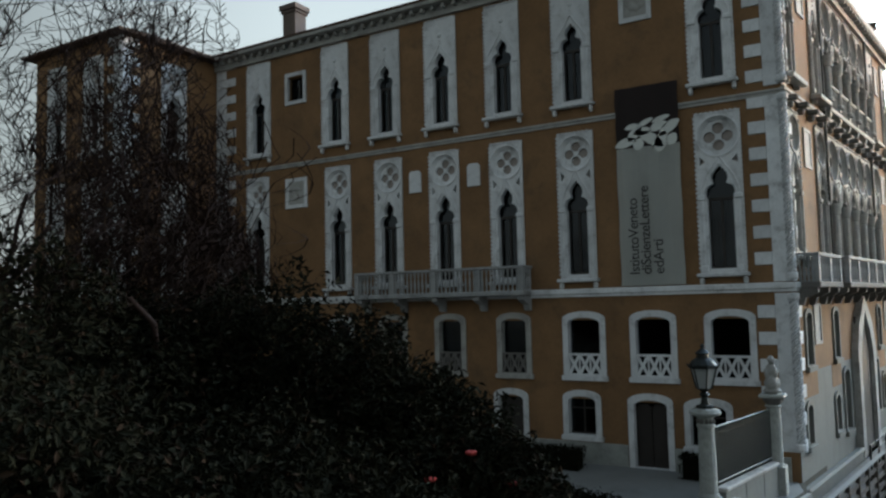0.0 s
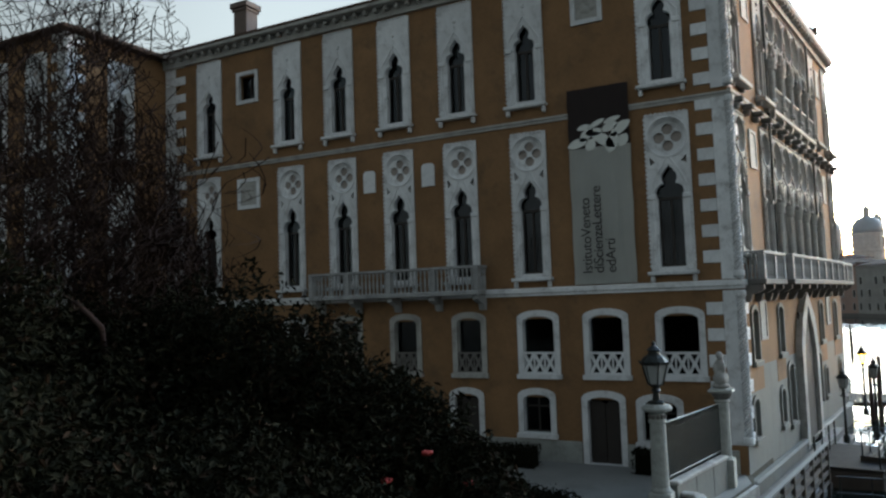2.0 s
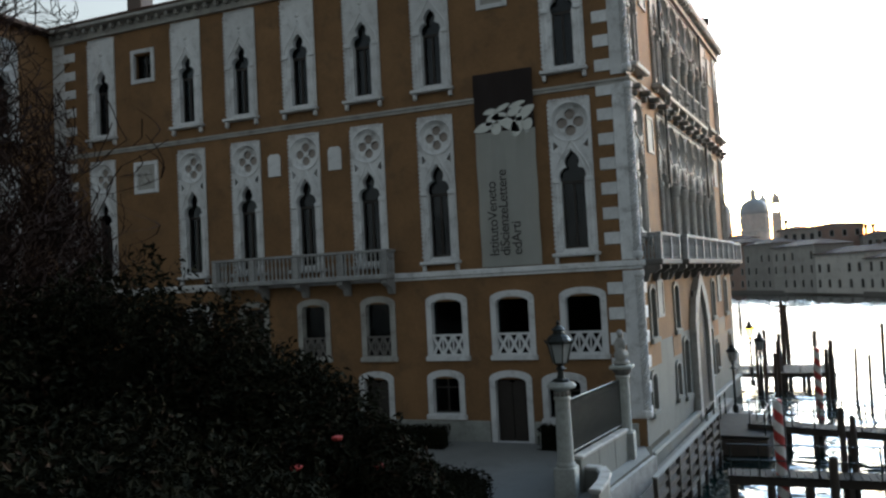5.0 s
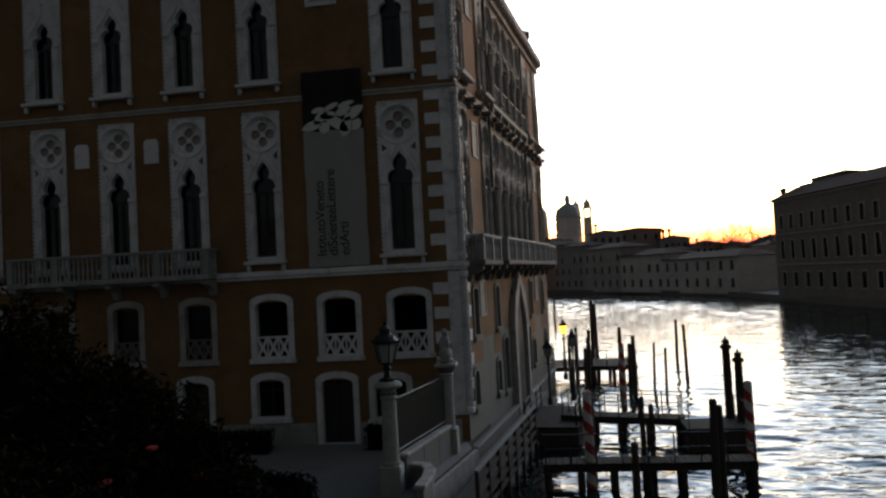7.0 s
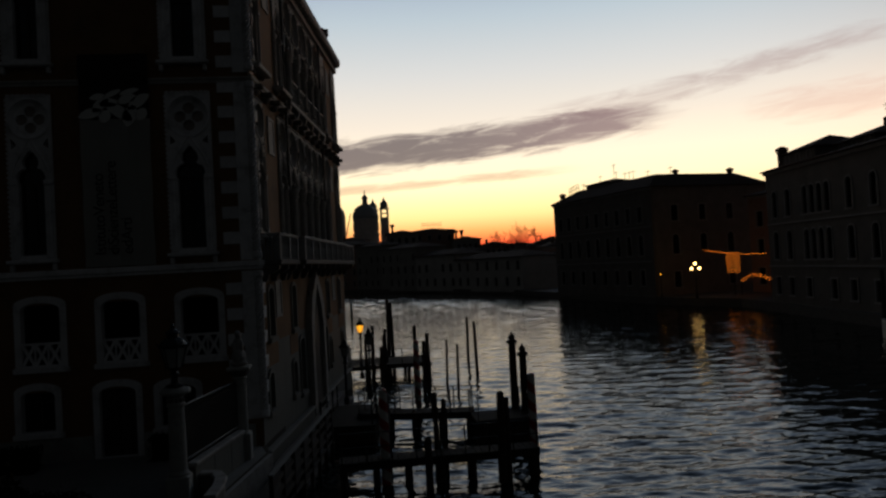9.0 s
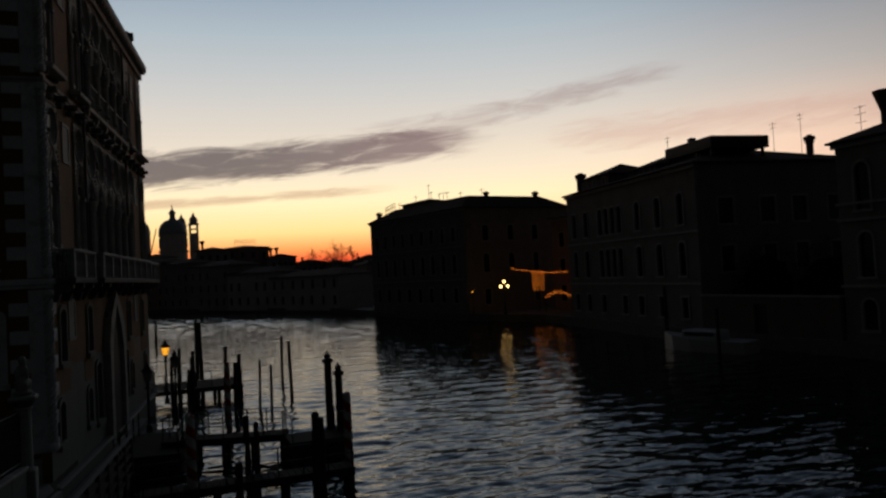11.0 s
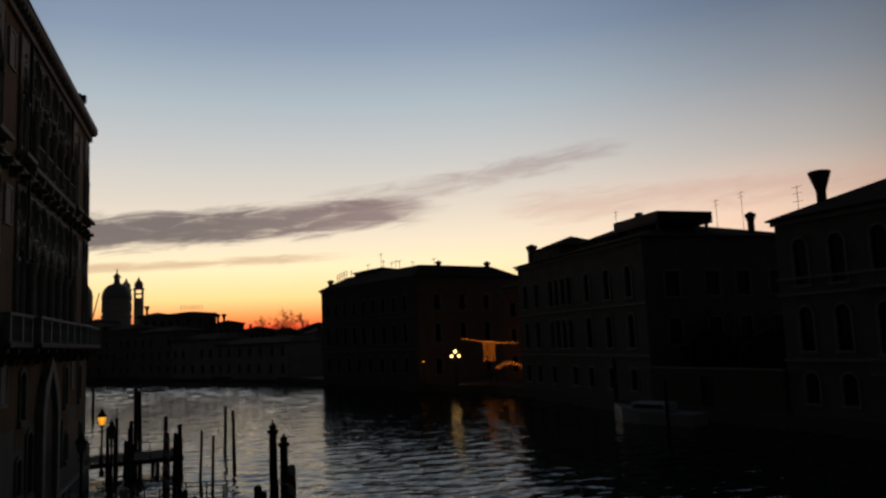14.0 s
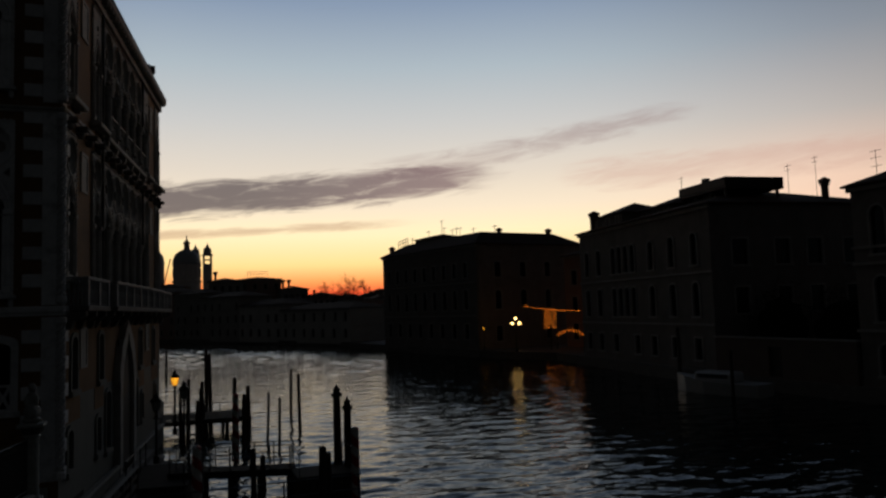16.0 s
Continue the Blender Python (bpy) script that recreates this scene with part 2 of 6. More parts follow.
# ---- building helpers ----
def mesh_of(bm, name, mat, smooth=False):
    me = bpy.data.meshes.new(name)
    bmesh.ops.recalc_face_normals(bm, faces=bm.faces[:])
    bm.to_mesh(me)
    bm.free()
    me.materials.append(mat)
    if smooth:
        for p in me.polygons:
            p.use_smooth = True
    return me


def put(name, me, parent=None, m=None, label=""):
    ob = new(name, me)
    ob.parent = parent
    if m is not None:
        ob.matrix_basis = m
    return tagged(ob, label) if label else ob


def part(name, bm, mat, parent, label="", m=None, smooth=False):
    return put(name, mesh_of(bm, name, mat, smooth), parent, m, label)


def thing(name, label, category, m=None, group="", kind=""):
    ob = new(name)
    ob.empty_display_size = 0.3
    if m is not None:
        ob.matrix_basis = m
    return tagged(ob, label, category, group, kind)


def box(bm, x0, x1, y0, y1, z0, z1, m=None):
    vs = [bm.verts.new((x, y, z)) for x in (x0, x1) for y in (y0, y1) for z in (z0, z1)]
    for f in ((0, 1, 3, 2), (4, 6, 7, 5), (0, 4, 5, 1), (2, 3, 7, 6), (0, 2, 6, 4), (1, 5, 7, 3)):
        bm.faces.new([vs[i] for i in f])
    if m is not None:
        bmesh.ops.transform(bm, matrix=m, verts=vs)
    return vs


def rbox(bm, x0, x1, y0, y1, z0, z1, r=0.02):
    """A box with its edges bevelled."""
    vs = box(bm, x0, x1, y0, y1, z0, z1)
    es = list({e for v in vs for e in v.link_edges})
    bmesh.ops.bevel(bm, geom=es, offset=r, segments=1, affect="EDGES")


def boxed(*args, r=0.0):
    bm = bmesh.new()
    if r:
        rbox(bm, *args, r)
    else:
        box(bm, *args)
    return bm


def lathe(bm, profile, sides=12, at=(0, 0, 0), m=None):
    """Turn a profile of (radius, height) round the z axis."""
    made = []
    rings = []
    for r, z in profile:
        ring = [bm.verts.new((at[0] + r * math.cos(2 * math.pi * i / sides), at[1] + r * math.sin(2 * math.pi * i / sides), at[2] + z)) for i in range(sides)]
        rings.append(ring)
        made += ring
    for a, b in zip(rings, rings[1:]):
        for i in range(sides):
            bm.faces.new((a[i], a[(i + 1) % sides], b[(i + 1) % sides], b[i]))
    bm.faces.new(rings[0][::-1])
    bm.faces.new(rings[-1])
    if m is not None:
        bmesh.ops.transform(bm, matrix=m, verts=made)


def tube(bm, pts, radii, sides=6):
    """A tapering tube along points."""
    rings = []
    for i, p in enumerate(pts):
        p = Vector(p)
        d = Vector(pts[min(i + 1, len(pts) - 1)]) - Vector(pts[max(i - 1, 0)])
        q = d.normalized().to_track_quat("Z", "Y") if d.length else Euler((0, 0, 0)).to_quaternion()
        r = radii[i] if isinstance(radii, (list, tuple)) else radii
        rings.append([bm.verts.new(p + q @ Vector((r * math.cos(2 * math.pi * k / sides), r * math.sin(2 * math.pi * k / sides), 0))) for k in range(sides)])
    for a, b in zip(rings, rings[1:]):
        for k in range(sides):
            bm.faces.new((a[k], a[(k + 1) % sides], b[(k + 1) % sides], b[k]))
    bm.faces.new(rings[0][::-1])
    bm.faces.new(rings[-1])


def plate(bm, outer, inners, y0, y1):
    """An upright plate (x, z outline with holes) from y0 (front) to y1."""
    loops = [outer] + list(inners)
    vs, edges = [], []
    for lp in loops:
        ring = [bm.verts.new((x, y0, z)) for x, z in lp]
        vs.append(ring)
        edges += [bm.edges.new((ring[i], ring[(i + 1) % len(ring)])) for i in range(len(ring))]
    got = bmesh.ops.triangle_fill(bm, use_beauty=True, use_dissolve=False, edges=edges)
    faces = [g for g in got["geom"] if isinstance(g, bmesh.types.BMFace)]
    ext = bmesh.ops.extrude_face_region(bm, geom=faces, use_keep_orig=True)
    nv = [g for g in ext["geom"] if isinstance(g, bmesh.types.BMVert)]
    bmesh.ops.translate(bm, vec=(0, y1 - y0, 0), verts=nv)


def wall_mesh(bm, x0, x1, z0, z1, holes, thick=0.45):
    """An upright wall in the x, z plane with its front at y = 0 and rectangular openings through it."""
    xs = sorted({x0, x1, *(h[0] for h in holes), *(h[1] for h in holes)})
    zs = sorted({z0, z1, *(h[2] for h in holes), *(h[3] for h in holes)})
    grid = {}

    def vert(i, j, k):
        if (i, j, k) not in grid:
            grid[i, j, k] = bm.verts.new((xs[i], thick * k, zs[j]))
        return grid[i, j, k]

    def solid(i, j):
        if not (0 <= i < len(xs) - 1 and 0 <= j < len(zs) - 1):
            return False
        cx, cz = (xs[i] + xs[i + 1]) / 2, (zs[j] + zs[j + 1]) / 2
        return not any(h[0] < cx < h[1] and h[2] < cz < h[3] for h in holes)
    for i in range(len(xs) - 1):
        for j in range(len(zs) - 1):
            if not solid(i, j):
                continue
            for k in (0, 1):
                bm.faces.new([vert(a, b, k) for a, b in ((i, j), (i + 1, j), (i + 1, j + 1), (i, j + 1))])
            for (di, dj), (a, b) in (((-1, 0), ((i, j), (i, j + 1))), ((1, 0), ((i + 1, j), (i + 1, j + 1))), ((0, -1), ((i, j), (i + 1, j))), ((0, 1), ((i, j + 1), (i + 1, j + 1)))):
                if not solid(i + di, j + dj):
                    bm.faces.new((vert(*a, 0), vert(*b, 0), vert(*b, 1), vert(*a, 1)))


def hip_roof(bm, x0, x1, y0, y1, z, rise, over=0.6):
    """A hipped roof with a thin eave edge over a rectangle."""
    x0, x1, y0, y1 = x0 - over, x1 + over, y0 - over, y1 + over
    w, d = x1 - x0, y1 - y0
    i = min(w, d) / 2
    low = [bm.verts.new(p) for p in ((x0, y0, z), (x1, y0, z), (x1, y1, z), (x0, y1, z))]
    top = [bm.verts.new((v.co.x, v.co.y, z + 0.14)) for v in low]
    if w >= d:
        r = [bm.verts.new((x0 + i, y0 + d / 2, z + rise)), bm.verts.new((x1 - i, y0 + d / 2, z + rise))]
        sl = ((top[0], top[1], r[1], r[0]), (top[2], top[3], r[0], r[1]), (top[1], top[2], r[1]), (top[3], top[0], r[0]))
    else:
        r = [bm.verts.new((x0 + w / 2, y0 + i, z + rise)), bm.verts.new((x0 + w / 2, y1 - i, z + rise))]
        sl = ((top[0], top[1], r[0]), (top[2], top[3], r[1]), (top[1], top[2], r[1], r[0]), (top[3], top[0], r[0], r[1]))
    for f in sl:
        bm.faces.new(f)
    bm.faces.new(low)
    for k in range(4):
        bm.faces.new((low[k], low[(k + 1) % 4], top[(k + 1) % 4], top[k]))


CACHE = {}


def cached(key, make, mat, smooth=False):
    if key not in CACHE:
        CACHE[key] = mesh_of(make(), key[0], mat, smooth)
    return CACHE[key]


def arc(cx, cz, r, a0, a1, n):
    return [(cx + r * math.cos(radians(a0 + (a1 - a0) * i / n)), cz + r * math.sin(radians(a0 + (a1 - a0) * i / n))) for i in range(n + 1)]


# ---- windows and doors of the palace ----
def ogee_opening(hw, z0, spring, tip):
    """A trefoil opening with a pointed head; spring: where the jambs end."""
    h = tip - spring
    right = [(hw, z0), (hw, spring), (hw * 1.10, spring + 0.08 * h), (hw * 1.14, spring + 0.20 * h), (hw * 1.04, spring + 0.33 * h), (hw * 0.78, spring + 0.42 * h), (hw * 0.50, spring + 0.46 * h),
             (hw * 0.60, spring + 0.54 * h), (hw * 0.65, spring + 0.64 * h), (hw * 0.57, spring + 0.76 * h), (hw * 0.30, spring + 0.89 * h), (0, tip)]
    return right + [(-x, z) for x, z in right[-2::-1]]


def gothic_window(parent, m, w, h, rose, curtain=0, sill=True, stone=None):
    """A stone Gothic window in its rectangular panel, its foot at z = 0; rose: with a quatrefoil roundel above."""
    stone = stone or STONE
    head = min(1.95, 0.345 * h) if rose else 1.55
    tip, spring = h - head, h - head - (1.2 if rose else 1.05)
    hw = w * (0.285 if rose else 0.245)
    rc, rr = h - 0.13 - w * 0.48, w * 0.455      # the roundel's centre height and radius
    key = (round(w, 2), round(h, 2), rose, stone.name)
    spandrels = [[(sx * (w / 2 - 0.13), rc - rr * 0.98), (sx * (w / 2 - 0.13), tip + 0.03), (sx * w * 0.29, (rc - rr + tip) / 2 - 0.02)] for sx in (-1, 1)]

    def surround():
        bm = bmesh.new()
        holes = [ogee_opening(hw, 0.16, spring, tip)]
        if rose:
            holes.append(arc(0, rc, rr, 0, 350, 35))
            holes += spandrels
        plate(bm, [(-w / 2, 0), (w / 2, 0), (w / 2, h), (-w / 2, h)], holes, -0.06, 0.20)
        # the moulded arch over the trefoil, ending in a point under the roundel
        top = rc - rr + 0.02 if rose else tip + 0.34
        for sx in (-1, 1):
            tube(bm, [(sx * (w / 2 - 0.13), -0.07, spring + 0.1), (sx * (w / 2 - 0.14), -0.07, spring + 0.42), (sx * w * 0.30, -0.07, tip - 0.36), (sx * w * 0.15, -0.07, tip - 0.02), (sx * 0.03, -0.07, top)], 0.042, 5)
            tube(bm, [(sx * hw * 1.16, -0.065, spring + 0.05), (sx * hw * 1.24, -0.065, spring + 0.26), (sx * hw * 0.95, -0.065, spring + 0.58), (sx * hw * 0.78, -0.065, spring + 0.80), (sx * hw * 0.4, -0.065, tip - 0.04), (0, -0.065, tip + 0.08)], 0.026, 4)
            # jamb shafts with base and capital
            lathe(bm, [(0.07, 0.28), (0.065, spring - 0.06)], 8, at=(sx * (w / 2 - 0.16), -0.07, 0))
            rbox(bm, sx * (w / 2 - 0.17) - 0.15, sx * (w / 2 - 0.17) + 0.15, -0.15, -0.04, spring - 0.04, spring + 0.14, 0.03)
            rbox(bm, sx * (w / 2 - 0.17) - 0.14, sx * (w / 2 - 0.17) + 0.14, -0.14, -0.04, 0.04, 0.28, 0.03)
        # toothed border
        for sx in (-1, 1):
            for i in range(int((h - 0.2) / 0.17)):
                box(bm, sx * (w / 2) - 0.035, sx * (w / 2) + 0.022, -0.10, -0.05, 0.15 + 0.17 * i, 0.24 + 0.17 * i)
        for i in range(int(w / 0.17)):
            box(bm, -w / 2 + 0.05 + 0.17 * i, -w / 2 + 0.14 + 0.17 * i, -0.11, -0.05, h - 0.05, h + 0.02)
        if rose:
            tube(bm, [(x, -0.07, z) for x, z in arc(0, rc, rr * 1.03, 0, 360, 28)], 0.045, 5)
        else:
            lathe(bm, [(0.02, 0), (0.11, 0.02), (0.09, 0.07), (0.02, 0.09)], 8, m=pose(0, -0.05, h - 0.75, 90))
            lathe(bm, [(0.02, 0), (0.05, 0.02), (0.02, 0.06)], 6, m=pose(0, -0.05, h - 1.0, 90))
        return bm
    win = put("window", cached(("window", *key), surround, stone), parent, m)

    def roundel():
        bm = bmesh.new()
        lobes = [arc(0.43 * rr * math.cos(radians(q)), rc + 0.43 * rr * math.sin(radians(q)), 0.285 * rr, 0, 340, 17) for q in (0, 90, 180, 270)]
        plate(bm, arc(0, rc, rr * 0.84, 0, 350, 35), lobes, 0.08, 0.17)
        # the dished rim
        outer = [bm.verts.new((x, -0.05, z)) for x, z in arc(0, rc, rr * 1.0, 0, 350, 35)]
        inner = [bm.verts.new((x, 0.085, z)) for x, z in arc(0, rc, rr * 0.80, 0, 350, 35)]
        for i in range(36):
            bm.faces.new((outer[i], outer[(i + 1) % 36], inner[(i + 1) % 36], inner[i]))
        # small knobs on the cusps
        for q in (45, 135, 225, 315):
            lathe(bm, [(0.01, 0), (0.05, 0.01), (0.02, 0.04)], 6, m=Matrix.Translation((0.36 * rr * math.cos(radians(q)), 0.085, rc + 0.36 * rr * math.sin(radians(q)))) @ pose(0, 0, 0, 90))
        return bm
    if rose:
        put("tracery", cached(("tracery", *key), roundel, stone), win)
        put("roundel_back", cached(("roundel_back", *key), lambda: boxed(-w * 0.44, w * 0.44, 0.172, 0.19, tip + 0.04, rc + w * 0.44), BACKING), win)
        for sp in spandrels:
            x0, x1, z0, z1 = min(p[0] for p in sp), max(p[0] for p in sp), min(p[1] for p in sp), tip + 0.03
            put("spandrel_back", cached(("spandrel_back", x0 > 0, *key), lambda x0=x0, x1=x1, z0=z0, z1=z1: boxed(x0, x1, 0.02, 0.08, z0, z1), BACKING), win)
    put("pane", cached(("pane", *key), lambda: boxed(-hw * 1.2, hw * 1.2, 0.26, 0.27, 0.1, tip), GLASS), win)

    def sash():
        bm = bmesh.new()
        for x in (-hw * 0.96, 0.0, hw * 0.96):
            box(bm, x - 0.04, x + 0.04, 0.21, 0.25, 0.14, spring)
        for z in (0.2, spring):
            box(bm, -hw * 1.1, hw * 1.1, 0.205, 0.245, z - 0.05, z + 0.05)
        return bm
    put("sash_frame", cached(("sash_frame", *key), sash, WOOD), win)
    if curtain:
        def drape():
            bm = bmesh.new()
            n = 26
            cols = [((i / n - 0.5) * 2.3 * hw, 0.36 + 0.03 * math.sin(i * 1.9)) for i in range(n + 1)]
            lo = [bm.verts.new((x, y, 0.15)) for x, y in cols]
            hi = [bm.verts.new((x, y, spring)) for x, y in cols]
            for i in range(n):
                if curtain == 2 and abs(i - n / 2) < 4:
                    continue
                bm.faces.new((lo[i], lo[i + 1], hi[i + 1], hi[i]))
            bmesh.ops.solidify(bm, geom=bm.faces[:], thickness=0.01)
            return bm
        put("curtain", cached(("curtain", *key, curtain), drape, CURTAIN), win)
    if sill:
        def ledge():
            bm = bmesh.new()
            rbox(bm, -w / 2 - 0.10, w / 2 + 0.10, -0.30, 0.0, -0.14, 0.0, 0.03)
            for sx in (-1, 1):
                rbox(bm, sx * (w / 2 - 0.05) - 0.07, sx * (w / 2 - 0.05) + 0.07, -0.22, 0.0, -0.40, -0.142, 0.04)
            return bm
        put("sill", cached(("sill", *key), ledge, stone), win)
    return win


def segment_head(hw, z0, z1, rise):
    """A rectangle with a flat segmental arch on top."""
    top = [(hw * math.cos(radians(a)), z1 - rise + rise * math.sin(radians(a))) for a in range(0, 181, 15)]
    return [(hw, z0)] + top + [(-hw, z0)]


def arched_window(parent, m, w, h, lattice=False, door=False, stone=None, sash=True, jamb=0.22, parapet=None):
    """A window or door of the lower floors with a stone frame and a flat arch."""
    stone = stone or STONE
    key = (round(w, 2), round(h, 2), lattice, door, stone.name, jamb)
    hw = w / 2 - jamb

    def surround():
        bm = bmesh.new()
        outer = segment_head(w / 2, 0, h, 0.30)
        inner = segment_head(hw, 0.02 if door else 0.18, h - jamb - 0.03, 0.22)
        plate(bm, outer, [inner], -0.07, 0.30)
        if not door:
            box(bm, -w / 2 - 0.06, w / 2 + 0.06, -0.14, 0.0, -0.04, 0.14)
        return bm
    win = put("door" if door else "window", cached(("window_surround", *key), surround, stone), parent, m)
    if door:
        def leaf():
            bm = bmesh.new()
            for s in (-1, 1):
                rbox(bm, s * hw / 2 - hw / 2 + 0.01, s * hw / 2 + hw / 2 - 0.01, 0.20, 0.26, 0.02, h - 0.5, 0.02)
                for z in (0.3, 1.1, 1.75):
                    rbox(bm, s * hw / 2 - hw / 2 + 0.1, s * hw / 2 + hw / 2 - 0.1, 0.185, 0.20, z, z + 0.6, 0.01)
            return bm
        put("door_leaf", cached(("door_leaf", *key), leaf, WOOD), win)
    put("pane", cached(("low_pane", *key), lambda: boxed(-hw - 0.05, hw + 0.05, 0.27, 0.28, 0.1, h - 0.2), GLASS), win)
    if sash and not door:
        def bars():
            bm = bmesh.new()
            box(bm, -0.03, 0.03, 0.22, 0.26, 0.15, h - 0.3)
            for z in (0.22, h * 0.62):
                box(bm, -hw, hw, 0.215, 0.255, z - 0.03, z + 0.03)
            return bm
        put("sash_frame", cached(("low_sash", *key), bars, WOOD), win)
    if lattice:
        def pierced():
            bm = bmesh.new()
            z0, z1, n, g = 0.14, 1.0, 3, 0.055
            cuts = []
            for i in range(n):
                x0, x1 = -hw + 2 * hw * i / n, -hw + 2 * hw * (i + 1) / n
                cx, cz, rx, rz = (x0 + x1) / 2, (z0 + z1) / 2, (x1 - x0) / 2 - 0.03, (z1 - z0) / 2 - 0.08
                cuts += [[(cx, cz + g * 1.6), (cx + rx - g, cz + rz), (cx - rx + g, cz + rz)], [(cx, cz - g * 1.6), (cx - rx + g, cz - rz), (cx + rx - g, cz - rz)],
                         [(cx + g * 1.3, cz), (cx + rx, cz - rz + g * 1.6), (cx + rx, cz + rz - g * 1.6)], [(cx - g * 1.3, cz), (cx - rx, cz + rz - g * 1.6), (cx - rx, cz - rz + g * 1.6)]]
            plate(bm, [(-hw, z0), (hw, z0), (hw, z1), (-hw, z1)], cuts, -0.03, 0.06)
            return bm
        put("pierced_parapet", cached(("pierced_parapet", *key), pierced, parapet or stone), win)
    return win


# ---- setting: water and land ----
def sheet(name, outline, z0, z1, mat, label, category):
    """A flat slab with the given outline (x, y)."""
    bm = bmesh.new()
    top = [bm.verts.new((x, y, z1)) for x, y in outline]
    low = [bm.verts.new((x, y, z0)) for x, y in outline]
    bm.faces.new(top)
    for i in range(len(top)):
        j = (i + 1) % len(top)
        bm.faces.new((low[i], low[j], top[j], top[i]))
    return tagged(put(name, mesh_of(bm, name, mat)), label, category, kind="structure")


YA = 28.23                      # garden front of the palace
CORNER = Vector((-3.26, YA, 0))  # its corner on the canal
TURN_B = 82.0                   # the canal front runs at this angle
G = 1.3                         # height of the garden over the water
sheet("water", [(-1500, -1500), (1500, -1500), (1500, 3000), (-1500, 3000)], -3, -0.16, WATER, "dark rippling canal water reflecting the dawn", "water")


def rippled_water():
    """The near canal surface with real ripples: many small waves running down the canal."""
    rng = np.random.default_rng(4)
    r = 13.0 * (270.0 / 13.0) ** np.linspace(0, 1, 640)
    az = np.radians(np.linspace(-16.0, 66.0, 520))
    rr, aa = np.meshgrid(r, az, indexing="ij")
    x, y = rr * np.sin(aa), rr * np.cos(aa)
    z = np.zeros_like(x)
    for k in range(64):
        wave = 0.32 * 8.0 ** rng.uniform(0, 1)
        way = rng.normal(math.radians(78), 0.42)
        z += 0.0028 * wave * np.clip(wave / (rr * 0.009) - 0.6, 0, 1) * np.sin(2 * math.pi / wave * (x * math.cos(way) + y * math.sin(way)) + rng.uniform(0, 6.28))
    for k in range(26):
        wave = 1.4 * 3.5 ** rng.uniform(0, 1)
        way = rng.normal(math.radians(80), 0.5)
        z += 0.0042 * wave * np.clip((rr - 55) / 60, 0, 1) * np.sin(2 * math.pi / wave * (x * math.cos(way) + y * math.sin(way)) + rng.uniform(0, 6.28))
    rough = 0.75 + 0.5 * np.sin(x * 0.06 + 1.3) * np.sin(y * 0.045 + 0.04 * x)
    edge = np.clip(np.minimum.reduce([rr - 13.0, (270.0 - rr) * 0.3, (aa - az[0]) * rr, (az[-1] - aa) * rr]) / 2.0, 0, 1)
    z = z * rough * edge - 0.17 * (1 - edge)
    n, m = x.shape
    i = np.arange(n * m).reshape(n, m)
    quads = np.stack([i[:-1, :-1], i[:-1, 1:], i[1:, 1:], i[1:, :-1]], -1).reshape(-1, 4)
    me = bpy.data.meshes.new("canal_surface")
    me.from_pydata(np.stack([x, y, z], -1).reshape(-1, 3).tolist(), [], quads.tolist())
    me.polygons.foreach_set("use_smooth", np.ones(len(quads), bool))
    me.materials.append(WATER)
    tagged(put("canal_surface", me), "rippled canal water in front of the palace", "water", kind="structure")


rippled_water()
sheet("ground", [(-400, -200), (-5.6, -200), (-4.4, 10), (-4.1, 21), (-3.0, 27), (-3.2, 28.5), (-0.2, 51), (0.0, 60), (-4, 120), (-30, 260), (-400, 260)], -2.5, G, SOIL, "dark garden soil behind the stone bank", "ground")
sheet("pavement", [(-13, 22.6), (-9.6, 22.2), (-6.6, 20.6), (-6.2, 15), (-4.35, 15), (-4.15, 21), (-3.1, 27), (-3.4, YA - 0.02), (-20, YA - 0.02), (-20, 27)], G - 0.3, G + 0.012, GRAVEL, "pale worn paving beside the palace", "paving")
sheet("far_bank", [(44.8, -300), (45.8, 40), (45.8, 60), (49, 84), (50, 92), (44.5, 106), (39.4, 137), (36, 165), (22, 201), (3, 238), (-12, 258), (-400, 330), (-1500, 2900), (1400, 2900), (1400, -300)], -2.5, 1.1, DARKSTONE, "stone quays of the far bank", "quay")

# ---- the palace ----
palace = thing("palace", "ochre Gothic palace with white stone windows and quoins", "building")
FA = pose(0, YA, 0)
FB = Matrix.Translation(CORNER) @ pose(0, 0, 0, 0, 0, TURN_B)
LEFT, RIGHT, EAVE = -31.2, CORNER.x, 20.75
LENB = 21.6

PN_X = (-28.1, -22.86, -19.9, -16.92, -13.9, -10.85, -5.42)
UP_X = (-28.02, -22.97, -20.0, -17.0, -13.95, -10.85, -5.5)
LOW_X = (-22.8, -19.8, -16.8, -13.77, -10.75, -8.05, -5.32)
holes_a = [(x - 0.72, x + 0.72, 8.45, 14.15) for x in PN_X] + [(x - 0.72, x + 0.72, 15.38, 20.1) for x in UP_X]
holes_a += [(x - 0.78, x + 0.78, 4.55, 6.8) for x in LOW_X] + [(-26.05, -24.95, 17.9, 19.1)]
holes_a += [(-14.7, -13.25, G, 3.72), (-11.65, -10.2, 2.3, 3.75), (-9.05, -7.5, G, 3.72), (-6.95, -5.45, 2.2, 3.65)]
bm = bmesh.new()
wall_mesh(bm, LEFT, RIGHT - 0.02, G - 0.4, EAVE, holes_a)
part("garden_wall", bm, OCHRE, palace, "ochre plaster wall", FA)

